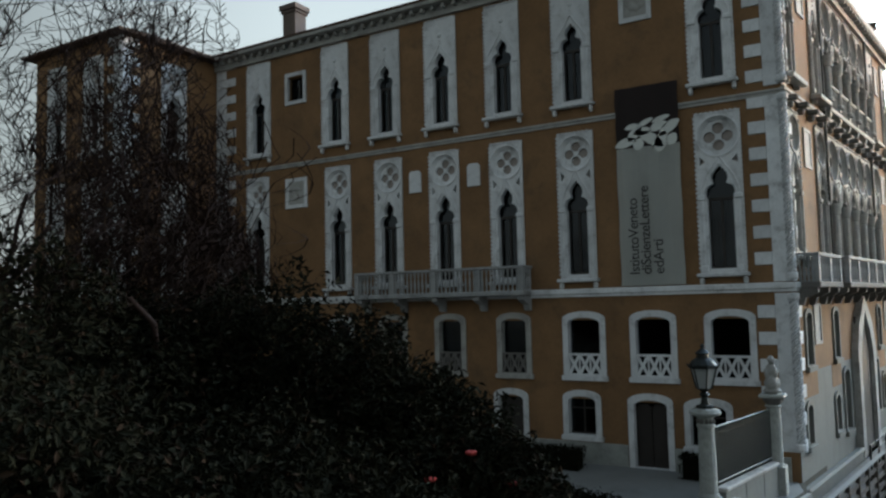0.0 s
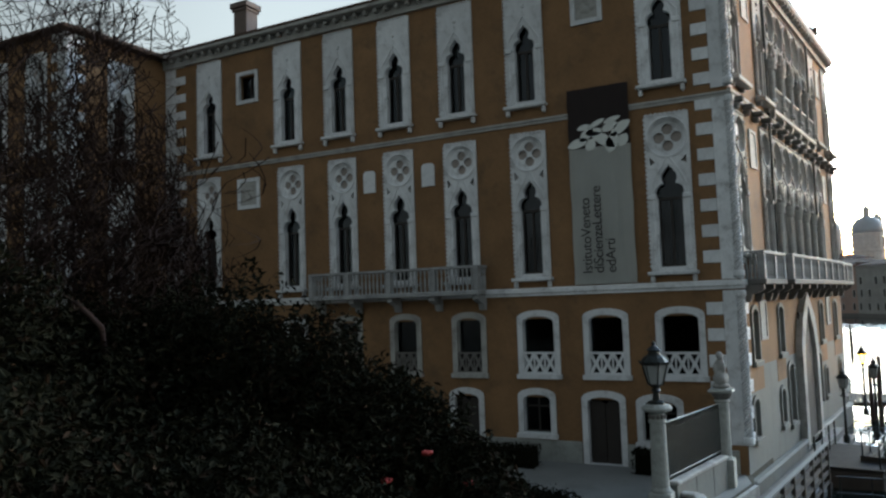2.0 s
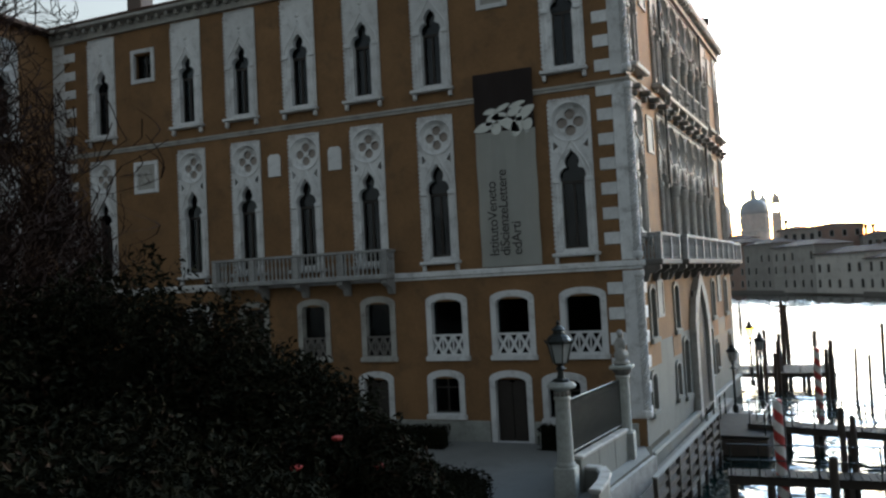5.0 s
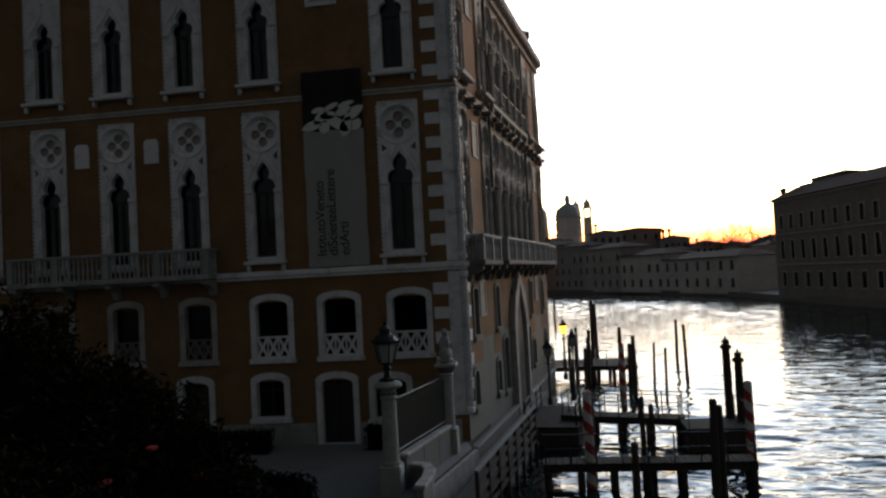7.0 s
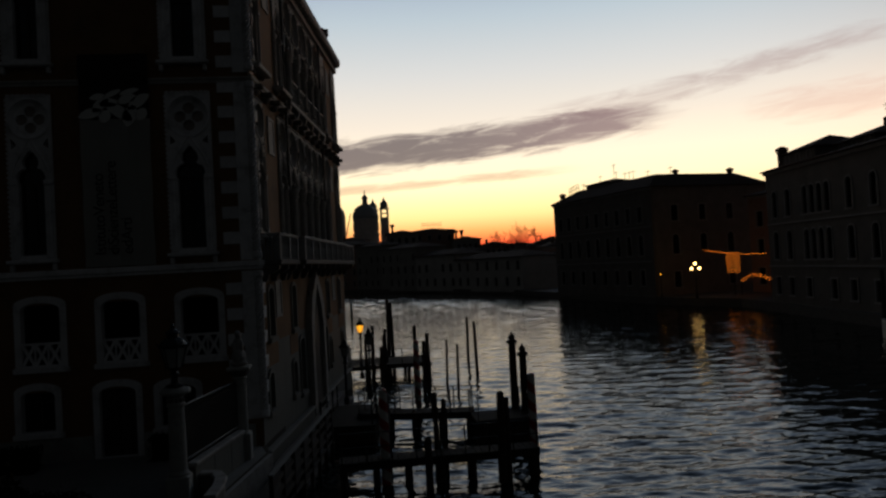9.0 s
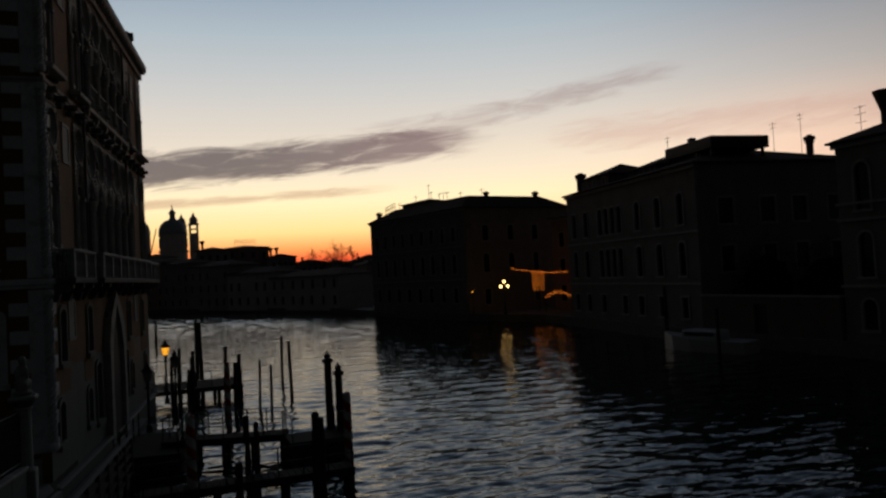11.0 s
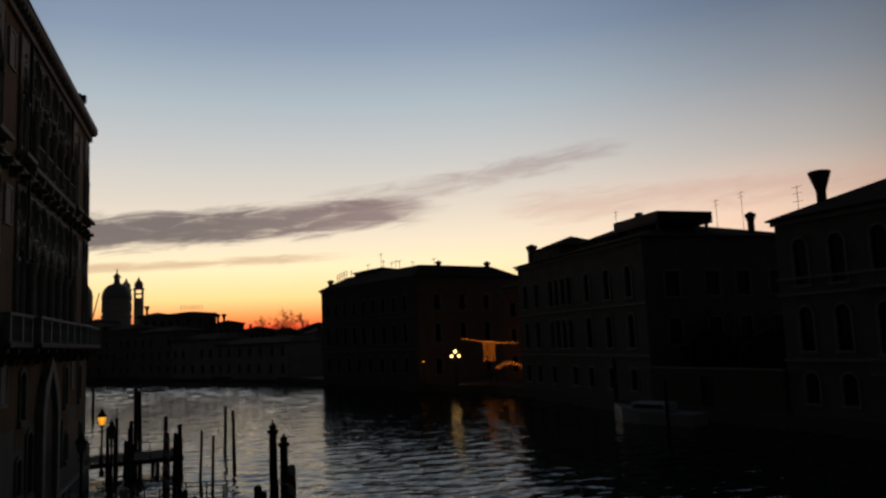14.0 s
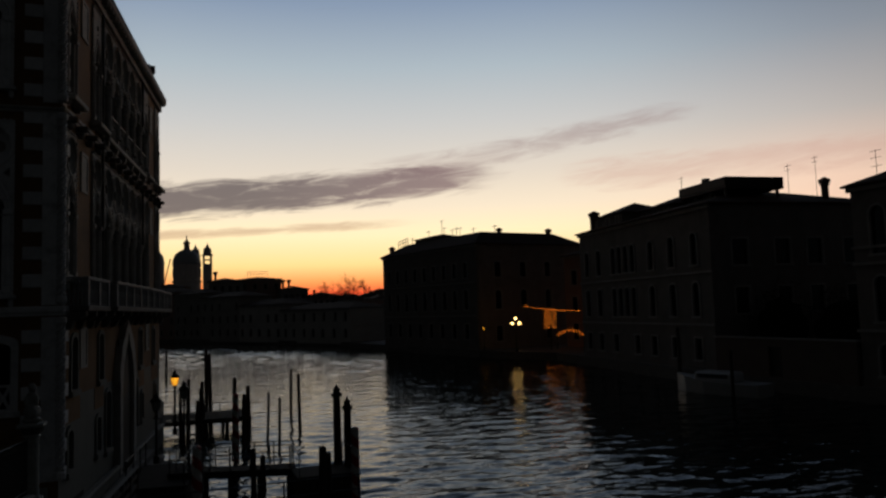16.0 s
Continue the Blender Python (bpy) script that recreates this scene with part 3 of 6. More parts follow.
# added inner walls and floors that stop stray light and keep windows dark
part("room_wall", boxed(LEFT + 0.5, -5.2, 3.2, 3.35, G, EAVE - 0.1), ROOMBLOCK, palace, "added dark inner wall that blocks light behind the windows", FA)
part("room_wall", boxed(-7.2, -7.05, 0.46, 3.19, G, EAVE - 0.1), ROOMBLOCK, palace, "", FA)
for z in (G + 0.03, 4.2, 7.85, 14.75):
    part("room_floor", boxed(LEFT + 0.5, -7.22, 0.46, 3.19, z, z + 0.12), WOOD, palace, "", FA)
for i, x in enumerate(PN_X):
    gothic_window(palace, FA @ pose(x, 0, 8.42), 1.58 if i == 6 else 1.5, 5.82, True, curtain=(0, 0, 0, 2, 2, 2, 1)[i])
for i, x in enumerate(UP_X):
    gothic_window(palace, FA @ pose(x, 0, 15.36), 1.62, 4.85, False, curtain=(0, 0, 0, 2, 0, 0, 2)[i])
for i, x in enumerate(LOW_X):
    # darker frames and lattices below the balcony: its shade painted into the stone
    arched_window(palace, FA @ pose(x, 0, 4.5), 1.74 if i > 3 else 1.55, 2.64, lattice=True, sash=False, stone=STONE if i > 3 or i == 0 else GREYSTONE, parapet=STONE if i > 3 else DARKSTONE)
for x, z, w, h, door in ((-13.98, G, 1.56, 2.76, True), (-10.93, 2.2, 1.56, 1.9, False), (-8.27, G, 1.68, 2.76, True), (-6.2, 2.08, 1.68, 1.9, False)):
    arched_window(palace, FA @ pose(x, 0, z), w, h, door=door)


def framed_square(x, z, w, h, blind):
    bm = bmesh.new()
    plate(bm, [(-w / 2, 0), (w / 2, 0), (w / 2, h), (-w / 2, h)], [[(-w / 2 + 0.18, 0.18), (w / 2 - 0.18, 0.18), (w / 2 - 0.18, h - 0.18), (-w / 2 + 0.18, h - 0.18)]], -0.07, 0.1 if not blind else 0.0)
    win = part("relief_panel" if blind else "window", bm, STONE, palace, "square stone panel with a worn carved relief" if blind else "", FA @ pose(x, 0, z))
    if blind:
        b2 = boxed(-w / 2 + 0.1, w / 2 - 0.1, -0.02, -0.004, 0.1, h - 0.1)
        for s in range(9):
            a = s * 0.7
            lathe(b2, [(0.05, 0), (0.17, 0.0), (0.11, 0.03), (0.02, 0.05)], 8, m=pose(0.28 * math.cos(a) * (0.5 + 0.06 * s), -0.02, h / 2 + 0.3 * math.sin(a) * (0.5 + 0.06 * s), 90))
        part("relief", b2, GREYSTONE, win)
    else:
        part("pane", boxed(-w / 2 + 0.1, w / 2 - 0.1, 0.3, 0.31, 0.1, h - 0.1), GLASS, win)
        part("sash_frame", boxed(-0.03, 0.03, 0.25, 0.29, 0.1, h - 0.1), WOOD, win)


framed_square(-25.5, 17.72, 1.38, 1.62, False)
framed_square(-25.5, 12.47, 1.40, 1.5, True)
framed_square(-8.22, 18.2, 1.25, 1.6, True)
for x in (-18.44, -15.45):
    bm = bmesh.new()
    plate(bm, [(-0.31, 0), (0.31, 0), (0.31, 0.86), (0.2, 0.98), (-0.2, 0.98), (-0.31, 0.86)], [], -0.06, 0.0)
    part("wall_plaque", bm, STONE, palace, "small blank stone plaque", FA @ pose(x, -0.002, 12.55))


def string_course(m, x0, x1, z, deep=0.16, high=0.22, mat=STONE):
    bm = bmesh.new()
    rbox(bm, x0, x1, -deep, -0.003, z, z + high, 0.03)
    box(bm, x0, x1, -deep * 0.55, -0.003, z - 0.1, z - 0.002)
    part("string_course", bm, mat, palace, "", m)


string_course(FA, LEFT, RIGHT + 0.16, 7.80)
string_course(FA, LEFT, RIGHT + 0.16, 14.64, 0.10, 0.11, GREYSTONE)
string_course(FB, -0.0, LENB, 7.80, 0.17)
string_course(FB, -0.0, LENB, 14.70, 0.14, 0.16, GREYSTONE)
# stone plinth between the doors
for x0, x1 in ((LEFT, -14.80), (-13.16, -9.15), (-7.41, RIGHT - 0.3)):
    part("plinth", boxed(x0, x1, -0.08, -0.003, G - 0.2, 2.12, r=0.02), GARDENSTONE, palace, "", FA)

# quoins on both faces of the corner, long and short by turns
for m, s, z_list in ((FA, -1, (G, EAVE)), (FB, 1, (G, EAVE))):
    n = int((EAVE - G - 0.1) / 0.46)
    for i in range(n):
        z = G + 0.9 + i * 0.46
        if z + 0.44 > EAVE - 0.3 or abs(z + 0.2 - 7.85) < 0.42 or abs(z + 0.2 - 14.78) < 0.38:
            continue
        long = i % 2 == 0
        if not long:
            continue
        x0, x1 = (RIGHT - 1.12, RIGHT - 0.54) if m is FA else (0.54, 1.0)
        me = cached(("quoin", m is FA, long), lambda x0=x0, x1=x1: boxed(x0, x1, -0.05, -0.004, 0, 0.445, r=0.02), STONE)
        put("quoin", me, palace, m @ pose(0, 0, z))
for i in range(41):      # rougher quoins at the far end, by the wing
    z = G + 0.6 + i * 0.46
    w = (1.5, 0.8)[i % 2]
    me = cached(("quoin_far", w), lambda w=w: boxed(LEFT + 0.05, LEFT + w, -0.05, -0.004, 0, 0.44, r=0.02), STONE)
    put("quoin", me, palace, FA @ pose(0, 0, z))


def corner_strip(z0, z1):
    bm = bmesh.new()
    box(bm, -0.535, -0.004, -0.06, -0.004, z0, z1)
    part("corner_strip", bm, STONE, palace, "", Matrix.Translation((CORNER.x, CORNER.y, 0)))
    b2 = bmesh.new()
    box(b2, 0.004, 0.535, -0.06, -0.004, z0, z1)
    part("corner_strip", b2, STONE, palace, "", FB)


def rope_column(z0, z1):
    """The twisted colonnette on the corner."""
    bm = bmesh.new()
    lathe(bm, [(0.07, z0), (0.07, z1)], 10)
    for k in range(4):
        turns = (z1 - z0) / 0.9
        n = int(turns * 10)
        tube(bm, [(0.115 * math.cos(2 * math.pi * (turns * i / n + k / 4)), 0.115 * math.sin(2 * math.pi * (turns * i / n + k / 4)), z0 + (z1 - z0) * i / n) for i in range(n + 1)], 0.05, 5)
    part("rope_column", bm, STONE, palace, "twisted rope-like stone colonnette", Matrix.Translation((CORNER.x + 0.05, CORNER.y - 0.05, 0)))
    for z, r in ((z0 - 0.25, 0.19), (z1, 0.19)):
        b2 = bmesh.new()
        lathe(b2, [(r * 0.85, z), (r, z + 0.06), (r, z + 0.2), (r * 0.85, z + 0.25)], 10)
        part("column_block", b2, STONE, palace, "", Matrix.Translation((CORNER.x + 0.05, CORNER.y - 0.05, 0)))


for a, b in ((2.6, 7.4), (8.35, 14.3), (15.2, 20.3)):
    corner_strip(a - 0.3, b + 0.25)
    rope_column(a, b)


# balcony on the garden front
def balcony(m, x0, x1, z, deep, mat, gap=0.17, posts=5, label="", under=None):
    slab = bmesh.new()
    rbox(slab, x0, x1, -deep, -0.004, z - 0.2, z, 0.03)
    bal = part("balcony", slab, under or mat, palace, label, m)
    rail = bmesh.new()
    rbox(rail, x0, x1, -deep + 0.02, -deep + 0.22, z + 0.88, z + 1.0, 0.02)
    for x in (x0, x1 - 0.2):
        rbox(rail, x, x + 0.2, -deep + 0.222, -0.004, z + 0.88, z + 1.0, 0.02)
    part("handrail", rail, mat, bal)
    lat = [(0.05, 0), (0.05, 0.06), (0.035, 0.1), (0.055, 0.3), (0.045, 0.5), (0.03, 0.62), (0.055, 0.8), (0.055, 0.88)]

    def one():
        b = bmesh.new()
        lathe(b, lat, 7)
        return b
    n = int((x1 - x0 - 0.3) / gap)
    post_at = [round(k * n / (posts - 1)) for k in range(posts)]
    for i in range(n + 1):
        x = x0 + 0.13 + (x1 - x0 - 0.26) * i / n
        if i in post_at:
            put("post", cached(("balcony_post", mat.name), lambda: boxed(-0.12, 0.12, -0.09, 0.09, 0.0, 0.88, r=0.02), mat), bal, pose(x, -deep + 0.12, z))
        else:
            put("baluster", cached(("baluster", mat.name), one, mat), bal, pose(x, -deep + 0.12, z))
    for i in range(1, int(deep / gap)):
        for x in (x0 + 0.1, x1 - 0.1):
            put("baluster", cached(("baluster", mat.name), one, mat), bal, pose(x, -deep + 0.12 + i * gap, z))

    def corbel():
        b = bmesh.new()
        pts = [(-0.02, 0), (-deep * 0.85, 0), (-deep * 0.85, -0.16), (-deep * 0.55, -0.3), (-deep * 0.35, -0.33), (-0.2, -0.6), (-0.02, -0.62)]
        f = [b.verts.new((-0.13, y, zz)) for y, zz in pts]
        g = [b.verts.new((0.13, y, zz)) for y, zz in pts]
        b.faces.new(f)
        b.faces.new(g[::-1])
        for k in range(len(pts)):
            b.faces.new((f[k], f[(k + 1) % len(pts)], g[(k + 1) % len(pts)], g[k]))
        return b
    for k in range(posts):
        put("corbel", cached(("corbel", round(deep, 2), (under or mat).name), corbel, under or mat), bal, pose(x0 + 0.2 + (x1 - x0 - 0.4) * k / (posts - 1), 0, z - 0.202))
    return bal


balcony(FA, -21.3, -12.85, 8.02, 0.95, BALUSTRADE, gap=0.19, label="long weathered stone balcony with turned balusters")

# the canal front
holes_b = []
PLACES = (1.1, 5.0, 16.6, 20.5)
ARCADE = [6.95 + 1.8 * k for k in range(5)]
for s in PLACES:
    holes_b += [(s - 0.66, s + 0.66, 9.0, 14.0), (s - 0.66, s + 0.66, 15.5, 20.0)]
holes_b += [(6.1, 15.1, 8.4, 13.95), (6.1, 15.1, 15.5, 19.9)]
holes_b += [(s - 0.40, s + 0.40, 5.0, 6.9) for s in (1.8, 5.95, 15.05, 19.2)]
bm = bmesh.new()
wall_mesh(bm, 0.0, LENB, 4.85, EAVE, [h if h[2] >= 4.85 else h for h in holes_b])
part("canal_wall", bm, OCHRE, palace, "ochre plaster wall", FB)
LOWB = ((1.3, 2.2, 0.95, 1.7), (5.55, 2.1, 0.95, 1.7), (7.3, 1.9, 1.2, 2.75), (13.7, 1.9, 1.2, 2.75), (15.45, 2.1, 0.95, 1.7), (19.7, 2.2, 0.95, 1.7))
bm = bmesh.new()
wall_mesh(bm, 0.0, LENB, -0.5, 4.85, [(s - w / 2 + 0.05, s + w / 2 - 0.05, z + 0.05, z + h - 0.25) for s, z, w, h in LOWB] + [(9.0, 12.0, 0.7, 4.85)])
part("canal_base_wall", bm, SHADEDSTONE, palace, "pale stone base streaked with damp", FB)
for s, z, w, h in LOWB:
    arched_window(palace, FB @ pose(s, 0, z), w, h, sash=False, stone=SHADEDSTONE, jamb=0.14)
for s in (1.8, 5.95, 15.05, 19.2):
    arched_window(palace, FB @ pose(s, 0, 4.9), 1.05, 2.2, stone=SHADEDSTONE, jamb=0.14)
# darker stone than on the garden front, to shade this side by colour
for s in PLACES:
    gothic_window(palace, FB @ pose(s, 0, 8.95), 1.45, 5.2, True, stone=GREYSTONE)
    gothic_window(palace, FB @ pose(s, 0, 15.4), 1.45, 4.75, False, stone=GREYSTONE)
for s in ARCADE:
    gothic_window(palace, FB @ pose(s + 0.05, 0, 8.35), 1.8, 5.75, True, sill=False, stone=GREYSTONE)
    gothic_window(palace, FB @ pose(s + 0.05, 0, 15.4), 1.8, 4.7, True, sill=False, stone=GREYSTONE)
for k in range(6):
    for z0, z1 in ((8.35, 11.1), (15.4, 17.2)):
        def shaft(z0=z0, z1=z1):
            b = bmesh.new()
            h = z1 - z0
            lathe(b, [(0.19, 0), (0.19, 0.12), (0.14, 0.2), (0.125, h - 0.35), (0.16, h - 0.3), (0.22, h), (0.22, h + 0.12)], 12)
            return b
        put("column", cached(("arcade_column", z0), shaft, GREYSTONE), palace, FB @ pose(6.1 + 1.8 * k, -0.26, z0))
for s, z in ((3.1, 12.3), (18.5, 12.3), (3.1, 5.75), (17.1, 5.75), (3.1, 18.2), (18.5, 18.2)):
    bm = bmesh.new()
    plate(bm, [(-0.5, 0), (0.5, 0), (0.5, 1.5), (-0.5, 1.5)], [[(-0.38, 0.12), (0.38, 0.12), (0.38, 1.38), (-0.38, 1.38)]], -0.06, 0.0)
    box(bm, -0.4, 0.4, -0.03, -0.003, 0.1, 1.4)
    part("wall_panel", bm, GREYSTONE, palace, "", FB @ pose(s, 0, z))
for s0, s1, z in ((0.56, 2.75, 3.98), (4.95, 6.55, 3.98), (14.4, 16.2, 3.98), (18.6, 21.0, 3.98)):
    part("plaster_patch", boxed(s0, s1, -0.012, -0.003, z, 4.86), OCHRE, palace, "", FB)
# projecting plinth with a rounded ledge
for s0, s1 in ((-0.25, 8.55), (12.45, LENB)):
    bm = bmesh.new()
    rbox(bm, s0, s1, -0.24, -0.006, -0.5, 0.98, 0.02)
    rbox(bm, s0 - 0.06, s1 + 0.02, -0.33, -0.006, 0.982, 1.16, 0.06)
    part("plinth", bm, SHADEDSTONE, palace, "damp stone plinth with a ledge", FB)
# the water gate
bm = bmesh.new()
gate = [(1.35, 0.7), (1.35, 4.2), (1.3, 4.8), (1.1, 5.4), (0.75, 5.95), (0.35, 6.4), (0, 6.9)]
gate = gate + [(-x, z) for x, z in gate[-2::-1]]
plate(bm, [(-1.9, 0.7), (1.9, 0.7), (1.9, 5.2), (1.4, 6.3), (0.5, 7.1), (0, 7.5), (-0.5, 7.1), (-1.4, 6.3), (-1.9, 5.2)], [gate], -0.28, -0.004)
wg = part("water_gate", bm, GREYSTONE, palace, "pointed stone water gate", FB @ pose(10.5, 0, 0))
part("door_leaf", boxed(-1.4, 1.4, -0.12, -0.06, 0.7, 6.6), WOOD, wg)
# slabs and corbels darker than the rails: underside shade given as stone colour
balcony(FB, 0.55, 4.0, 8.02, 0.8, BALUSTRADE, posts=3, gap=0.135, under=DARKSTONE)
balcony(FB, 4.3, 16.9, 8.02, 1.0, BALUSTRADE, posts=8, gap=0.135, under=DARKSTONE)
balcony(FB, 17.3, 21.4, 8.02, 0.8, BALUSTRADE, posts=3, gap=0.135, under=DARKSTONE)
# corbels under the upper windows, in the same dark stone that paints underside shade
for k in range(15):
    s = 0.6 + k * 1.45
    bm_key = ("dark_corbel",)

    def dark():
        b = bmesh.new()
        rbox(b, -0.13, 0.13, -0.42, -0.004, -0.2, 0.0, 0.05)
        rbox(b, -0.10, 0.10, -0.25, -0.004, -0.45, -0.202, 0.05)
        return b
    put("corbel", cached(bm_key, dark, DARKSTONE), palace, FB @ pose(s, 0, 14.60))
for s0, s1 in ((0.2, 2.1), (4.1, 5.9), (15.6, 17.5), (19.6, 21.4)):
    part("sill", boxed(s0, s1, -0.42, -0.004, 15.15, 15.34, r=0.03), GREYSTONE, palace, "", FB)
balcony(FB, 6.0, 15.3, 15.2, 0.34, GREYSTONE, posts=6, gap=0.15)
# soot-dark drainpipes
for s in (5.95, 15.4):
    bm = bmesh.new()
    tube(bm, [(s - 0.15, -0.12, 9.0), (s - 0.15, -0.12, 20.3)], 0.06, 8)
    part("drainpipe", bm, IRON, palace, "", FB)

# cornice with small brackets, and the roof
for m, x0, x1 in ((FA, LEFT, RIGHT + 0.55), (FB, -0.5, LENB + 0.15)):
    bm = bmesh.new()
    rbox(bm, x0, x1, -0.62 if m is FA else -0.45, 0.5, EAVE + 0.02, EAVE + (0.2 if m is FA else 0.42), 0.04)
    box(bm, x0, x1, -0.16, -0.003, EAVE - 0.42, EAVE + 0.018)
    part("cornice", bm, GREYSTONE, palace, "", m)
    n = int((x1 - x0) / 0.55)
    for i in range(n):
        put("bracket", cached(("eave_bracket",), lambda: boxed(-0.09, 0.09, -0.42, -0.162, -0.2, 0.0, r=0.03), GREYSTONE), palace, m @ pose(x0 + 0.3 + i * 0.55, 0, EAVE + 0.015))
ux, uy = math.cos(radians(TURN_B)), math.sin(radians(TURN_B))
far = CORNER + Vector((ux, uy, 0)) * LENB
bm = bmesh.new()
for (ax, ay), (bx, by) in (((far.x, far.y), (LEFT, far.y)), ((LEFT, far.y), (LEFT, YA + 0.46))):
    m = Matrix.Translation((ax, ay, 0)) @ pose(0, 0, 0, 0, 0, math.degrees(math.atan2(by - ay, bx - ax)))
    box(bm, 0.05, math.hypot(bx - ax, by - ay) - 0.05, 0.0, 0.4, G - 0.4, EAVE, m)
part("back_wall", bm, OCHRE, palace)
bm = bmesh.new()
o = 0.62
base = [(LEFT - 0.2, YA - o), (CORNER.x + 0.42, YA - o), (far.x + 0.42, far.y + 0.15), (LEFT - 0.2, far.y + 0.15)]
lo = [bm.verts.new((x, y, EAVE + 0.2)) for x, y in base]
hi = [bm.verts.new((x, y, EAVE + 0.32)) for x, y in base]
rg = [bm.verts.new((LEFT + 9, YA + 11, EAVE + 3.6)), bm.verts.new((CORNER.x - 9, YA + 11, EAVE + 3.6))]
for i in range(4):
    bm.faces.new((lo[i], lo[(i + 1) % 4], hi[(i + 1) % 4], hi[i]))
bm.faces.new(lo)
bm.faces.new((hi[0], hi[1], rg[1], rg[0]))
bm.faces.new((hi[1], hi[2], rg[1]))
bm.faces.new((hi[2], hi[3], rg[0], rg[1]))
bm.faces.new((hi[3], hi[0], rg[0]))
part("roof", bm, TILES, palace, "low tiled roof")


def chimney(parent, x, y, z, h, w=0.9):
    bm = bmesh.new()
    rbox(bm, -w / 2, w / 2, -w / 2, w / 2, 0, h, 0.03)
    rbox(bm, -w / 2 - 0.14, w / 2 + 0.14, -w / 2 - 0.14, w / 2 + 0.14, h * 0.86, h, 0.03)
    rbox(bm, -w / 2 - 0.07, w / 2 + 0.07, -w / 2 - 0.07, w / 2 + 0.07, h * 0.78, h * 0.84, 0.02)
    box(bm, -w / 3, w / 3, -w / 3, w / 3, h, h + 0.15)
    return part("chimney", bm, BRICK, parent, "square brick chimney", pose(x, y, z))


chimney(palace, -26.1, YA + 0.6, EAVE + 0.3, 2.0, 0.85)
chimney(palace, CORNER.x + 2.3, YA + 18.6, EAVE + 0.2, 1.25, 0.8)

# ---- the wing at the far end of the garden front ----
wing = thing("palace_wing", "ochre side wing of the palace with white quoins", "building")
WX0, WX1, WY0, WY1 = -38.2, LEFT, 22.4, 46.0
FW = pose(WX1, WY0, 0, 0, 0, 90)
holes_w = [(s - 0.66, s + 0.66, z, z + hh) for s in (3.0,) for z, hh in ((4.5, 2.2), (8.5, 5.3), (15.4, 4.4))]
bm = bmesh.new()
wall_mesh(bm, 0.0, WY1 - WY0, G - 0.4, EAVE, holes_w)
part("side_wall", bm, OCHRE, wing, "ochre plaster wall", FW)
for z, h in ((8.42, 5.6), (15.3, 4.7)):
    gothic_window(wing, FW @ pose(3.0, 0, z), 1.5, h, True)
arched_window(wing, FW @ pose(3.0, 0, 4.4), 1.55, 2.6)
bm = bmesh.new()
front_holes = [(s - 0.66, s + 0.66, z, z + hh) for s in (1.9, 4.9) for z, hh in ((4.5, 2.2), (8.5, 5.3), (15.4, 4.4))]
wall_mesh(bm, 0.0, WX1 - WX0 - 0.0, G - 0.4, EAVE, front_holes)
FWF = pose(WX0, WY0 - 0.002, 0)
part("front_wall", bm, OCHRE, wing, "ochre plaster wall", FWF)
for s in (1.9, 4.9):
    for z, h in ((8.42, 5.6), (15.3, 4.7)):
        gothic_window(wing, FWF @ pose(s, 0, z), 1.5, h, True)
    arched_window(wing, FWF @ pose(s, 0, 4.4), 1.55, 2.6)
part("far_wall", boxed(WX0, WX0 + 0.4, WY0 + 0.47, WY1, G - 0.4, EAVE), OCHRE, wing)
part("rear_wall", boxed(WX0 + 0.42, WX1 - 0.47, WY1 - 0.4, WY1, G - 0.4, EAVE), OCHRE, wing)
for i in range(41):
    z = G + 0.6 + i * 0.46
    w = (1.0, 0.55)[i % 2]
    put("quoin", cached(("wing_quoin", w), lambda w=w: boxed(0.0, w, -0.05, -0.004, 0, 0.44, r=0.02), STONE), wing, FW @ pose(0, 0, z))
    put("quoin", cached(("wing_quoin_front", w), lambda w=w: boxed(-w, 0.04, -0.05, -0.004, 0, 0.44, r=0.02), STONE), wing, FWF @ pose(WX1 - WX0, 0, z))
bm = bmesh.new()
hip_roof(bm, WX0, WX1, WY0, WY1, EAVE + 0.02, 2.0, 0.55)
part("roof", bm, TILES, wing, "low tiled roof")

# ---- banner hung on the garden front ----
banner = thing("banner", "tall grey cloth banner with a dark leaf-patterned head", "banner", FA @ pose(-7.92, -0.17, 8.06))
BW, BH = 2.38, 7.55


def cloth(z0, z1, mat, name, y):
    bm = bmesh.new()
    nx, nz = 12, 16
    g = [[bm.verts.new((-BW / 2 + BW * i / nx + 0.012 * math.sin(j * 0.9), y + 0.018 * math.sin(i * 1.3 + 0.25 * j), z0 + (z1 - z0) * j / nz)) for i in range(nx + 1)] for j in range(nz + 1)]
    for j in range(nz):
        for i in range(nx):
            bm.faces.new((g[j][i], g[j][i + 1], g[j + 1][i + 1], g[j + 1][i]))
    bmesh.ops.solidify(bm, geom=bm.faces[:], thickness=0.012)
    part(name, bm, mat, banner)


cloth(0, 5.22, BANNER, "pale_cloth", 0.0)
cloth(5.22, BH, BANNERDARK, "dark_cloth", 0.0)
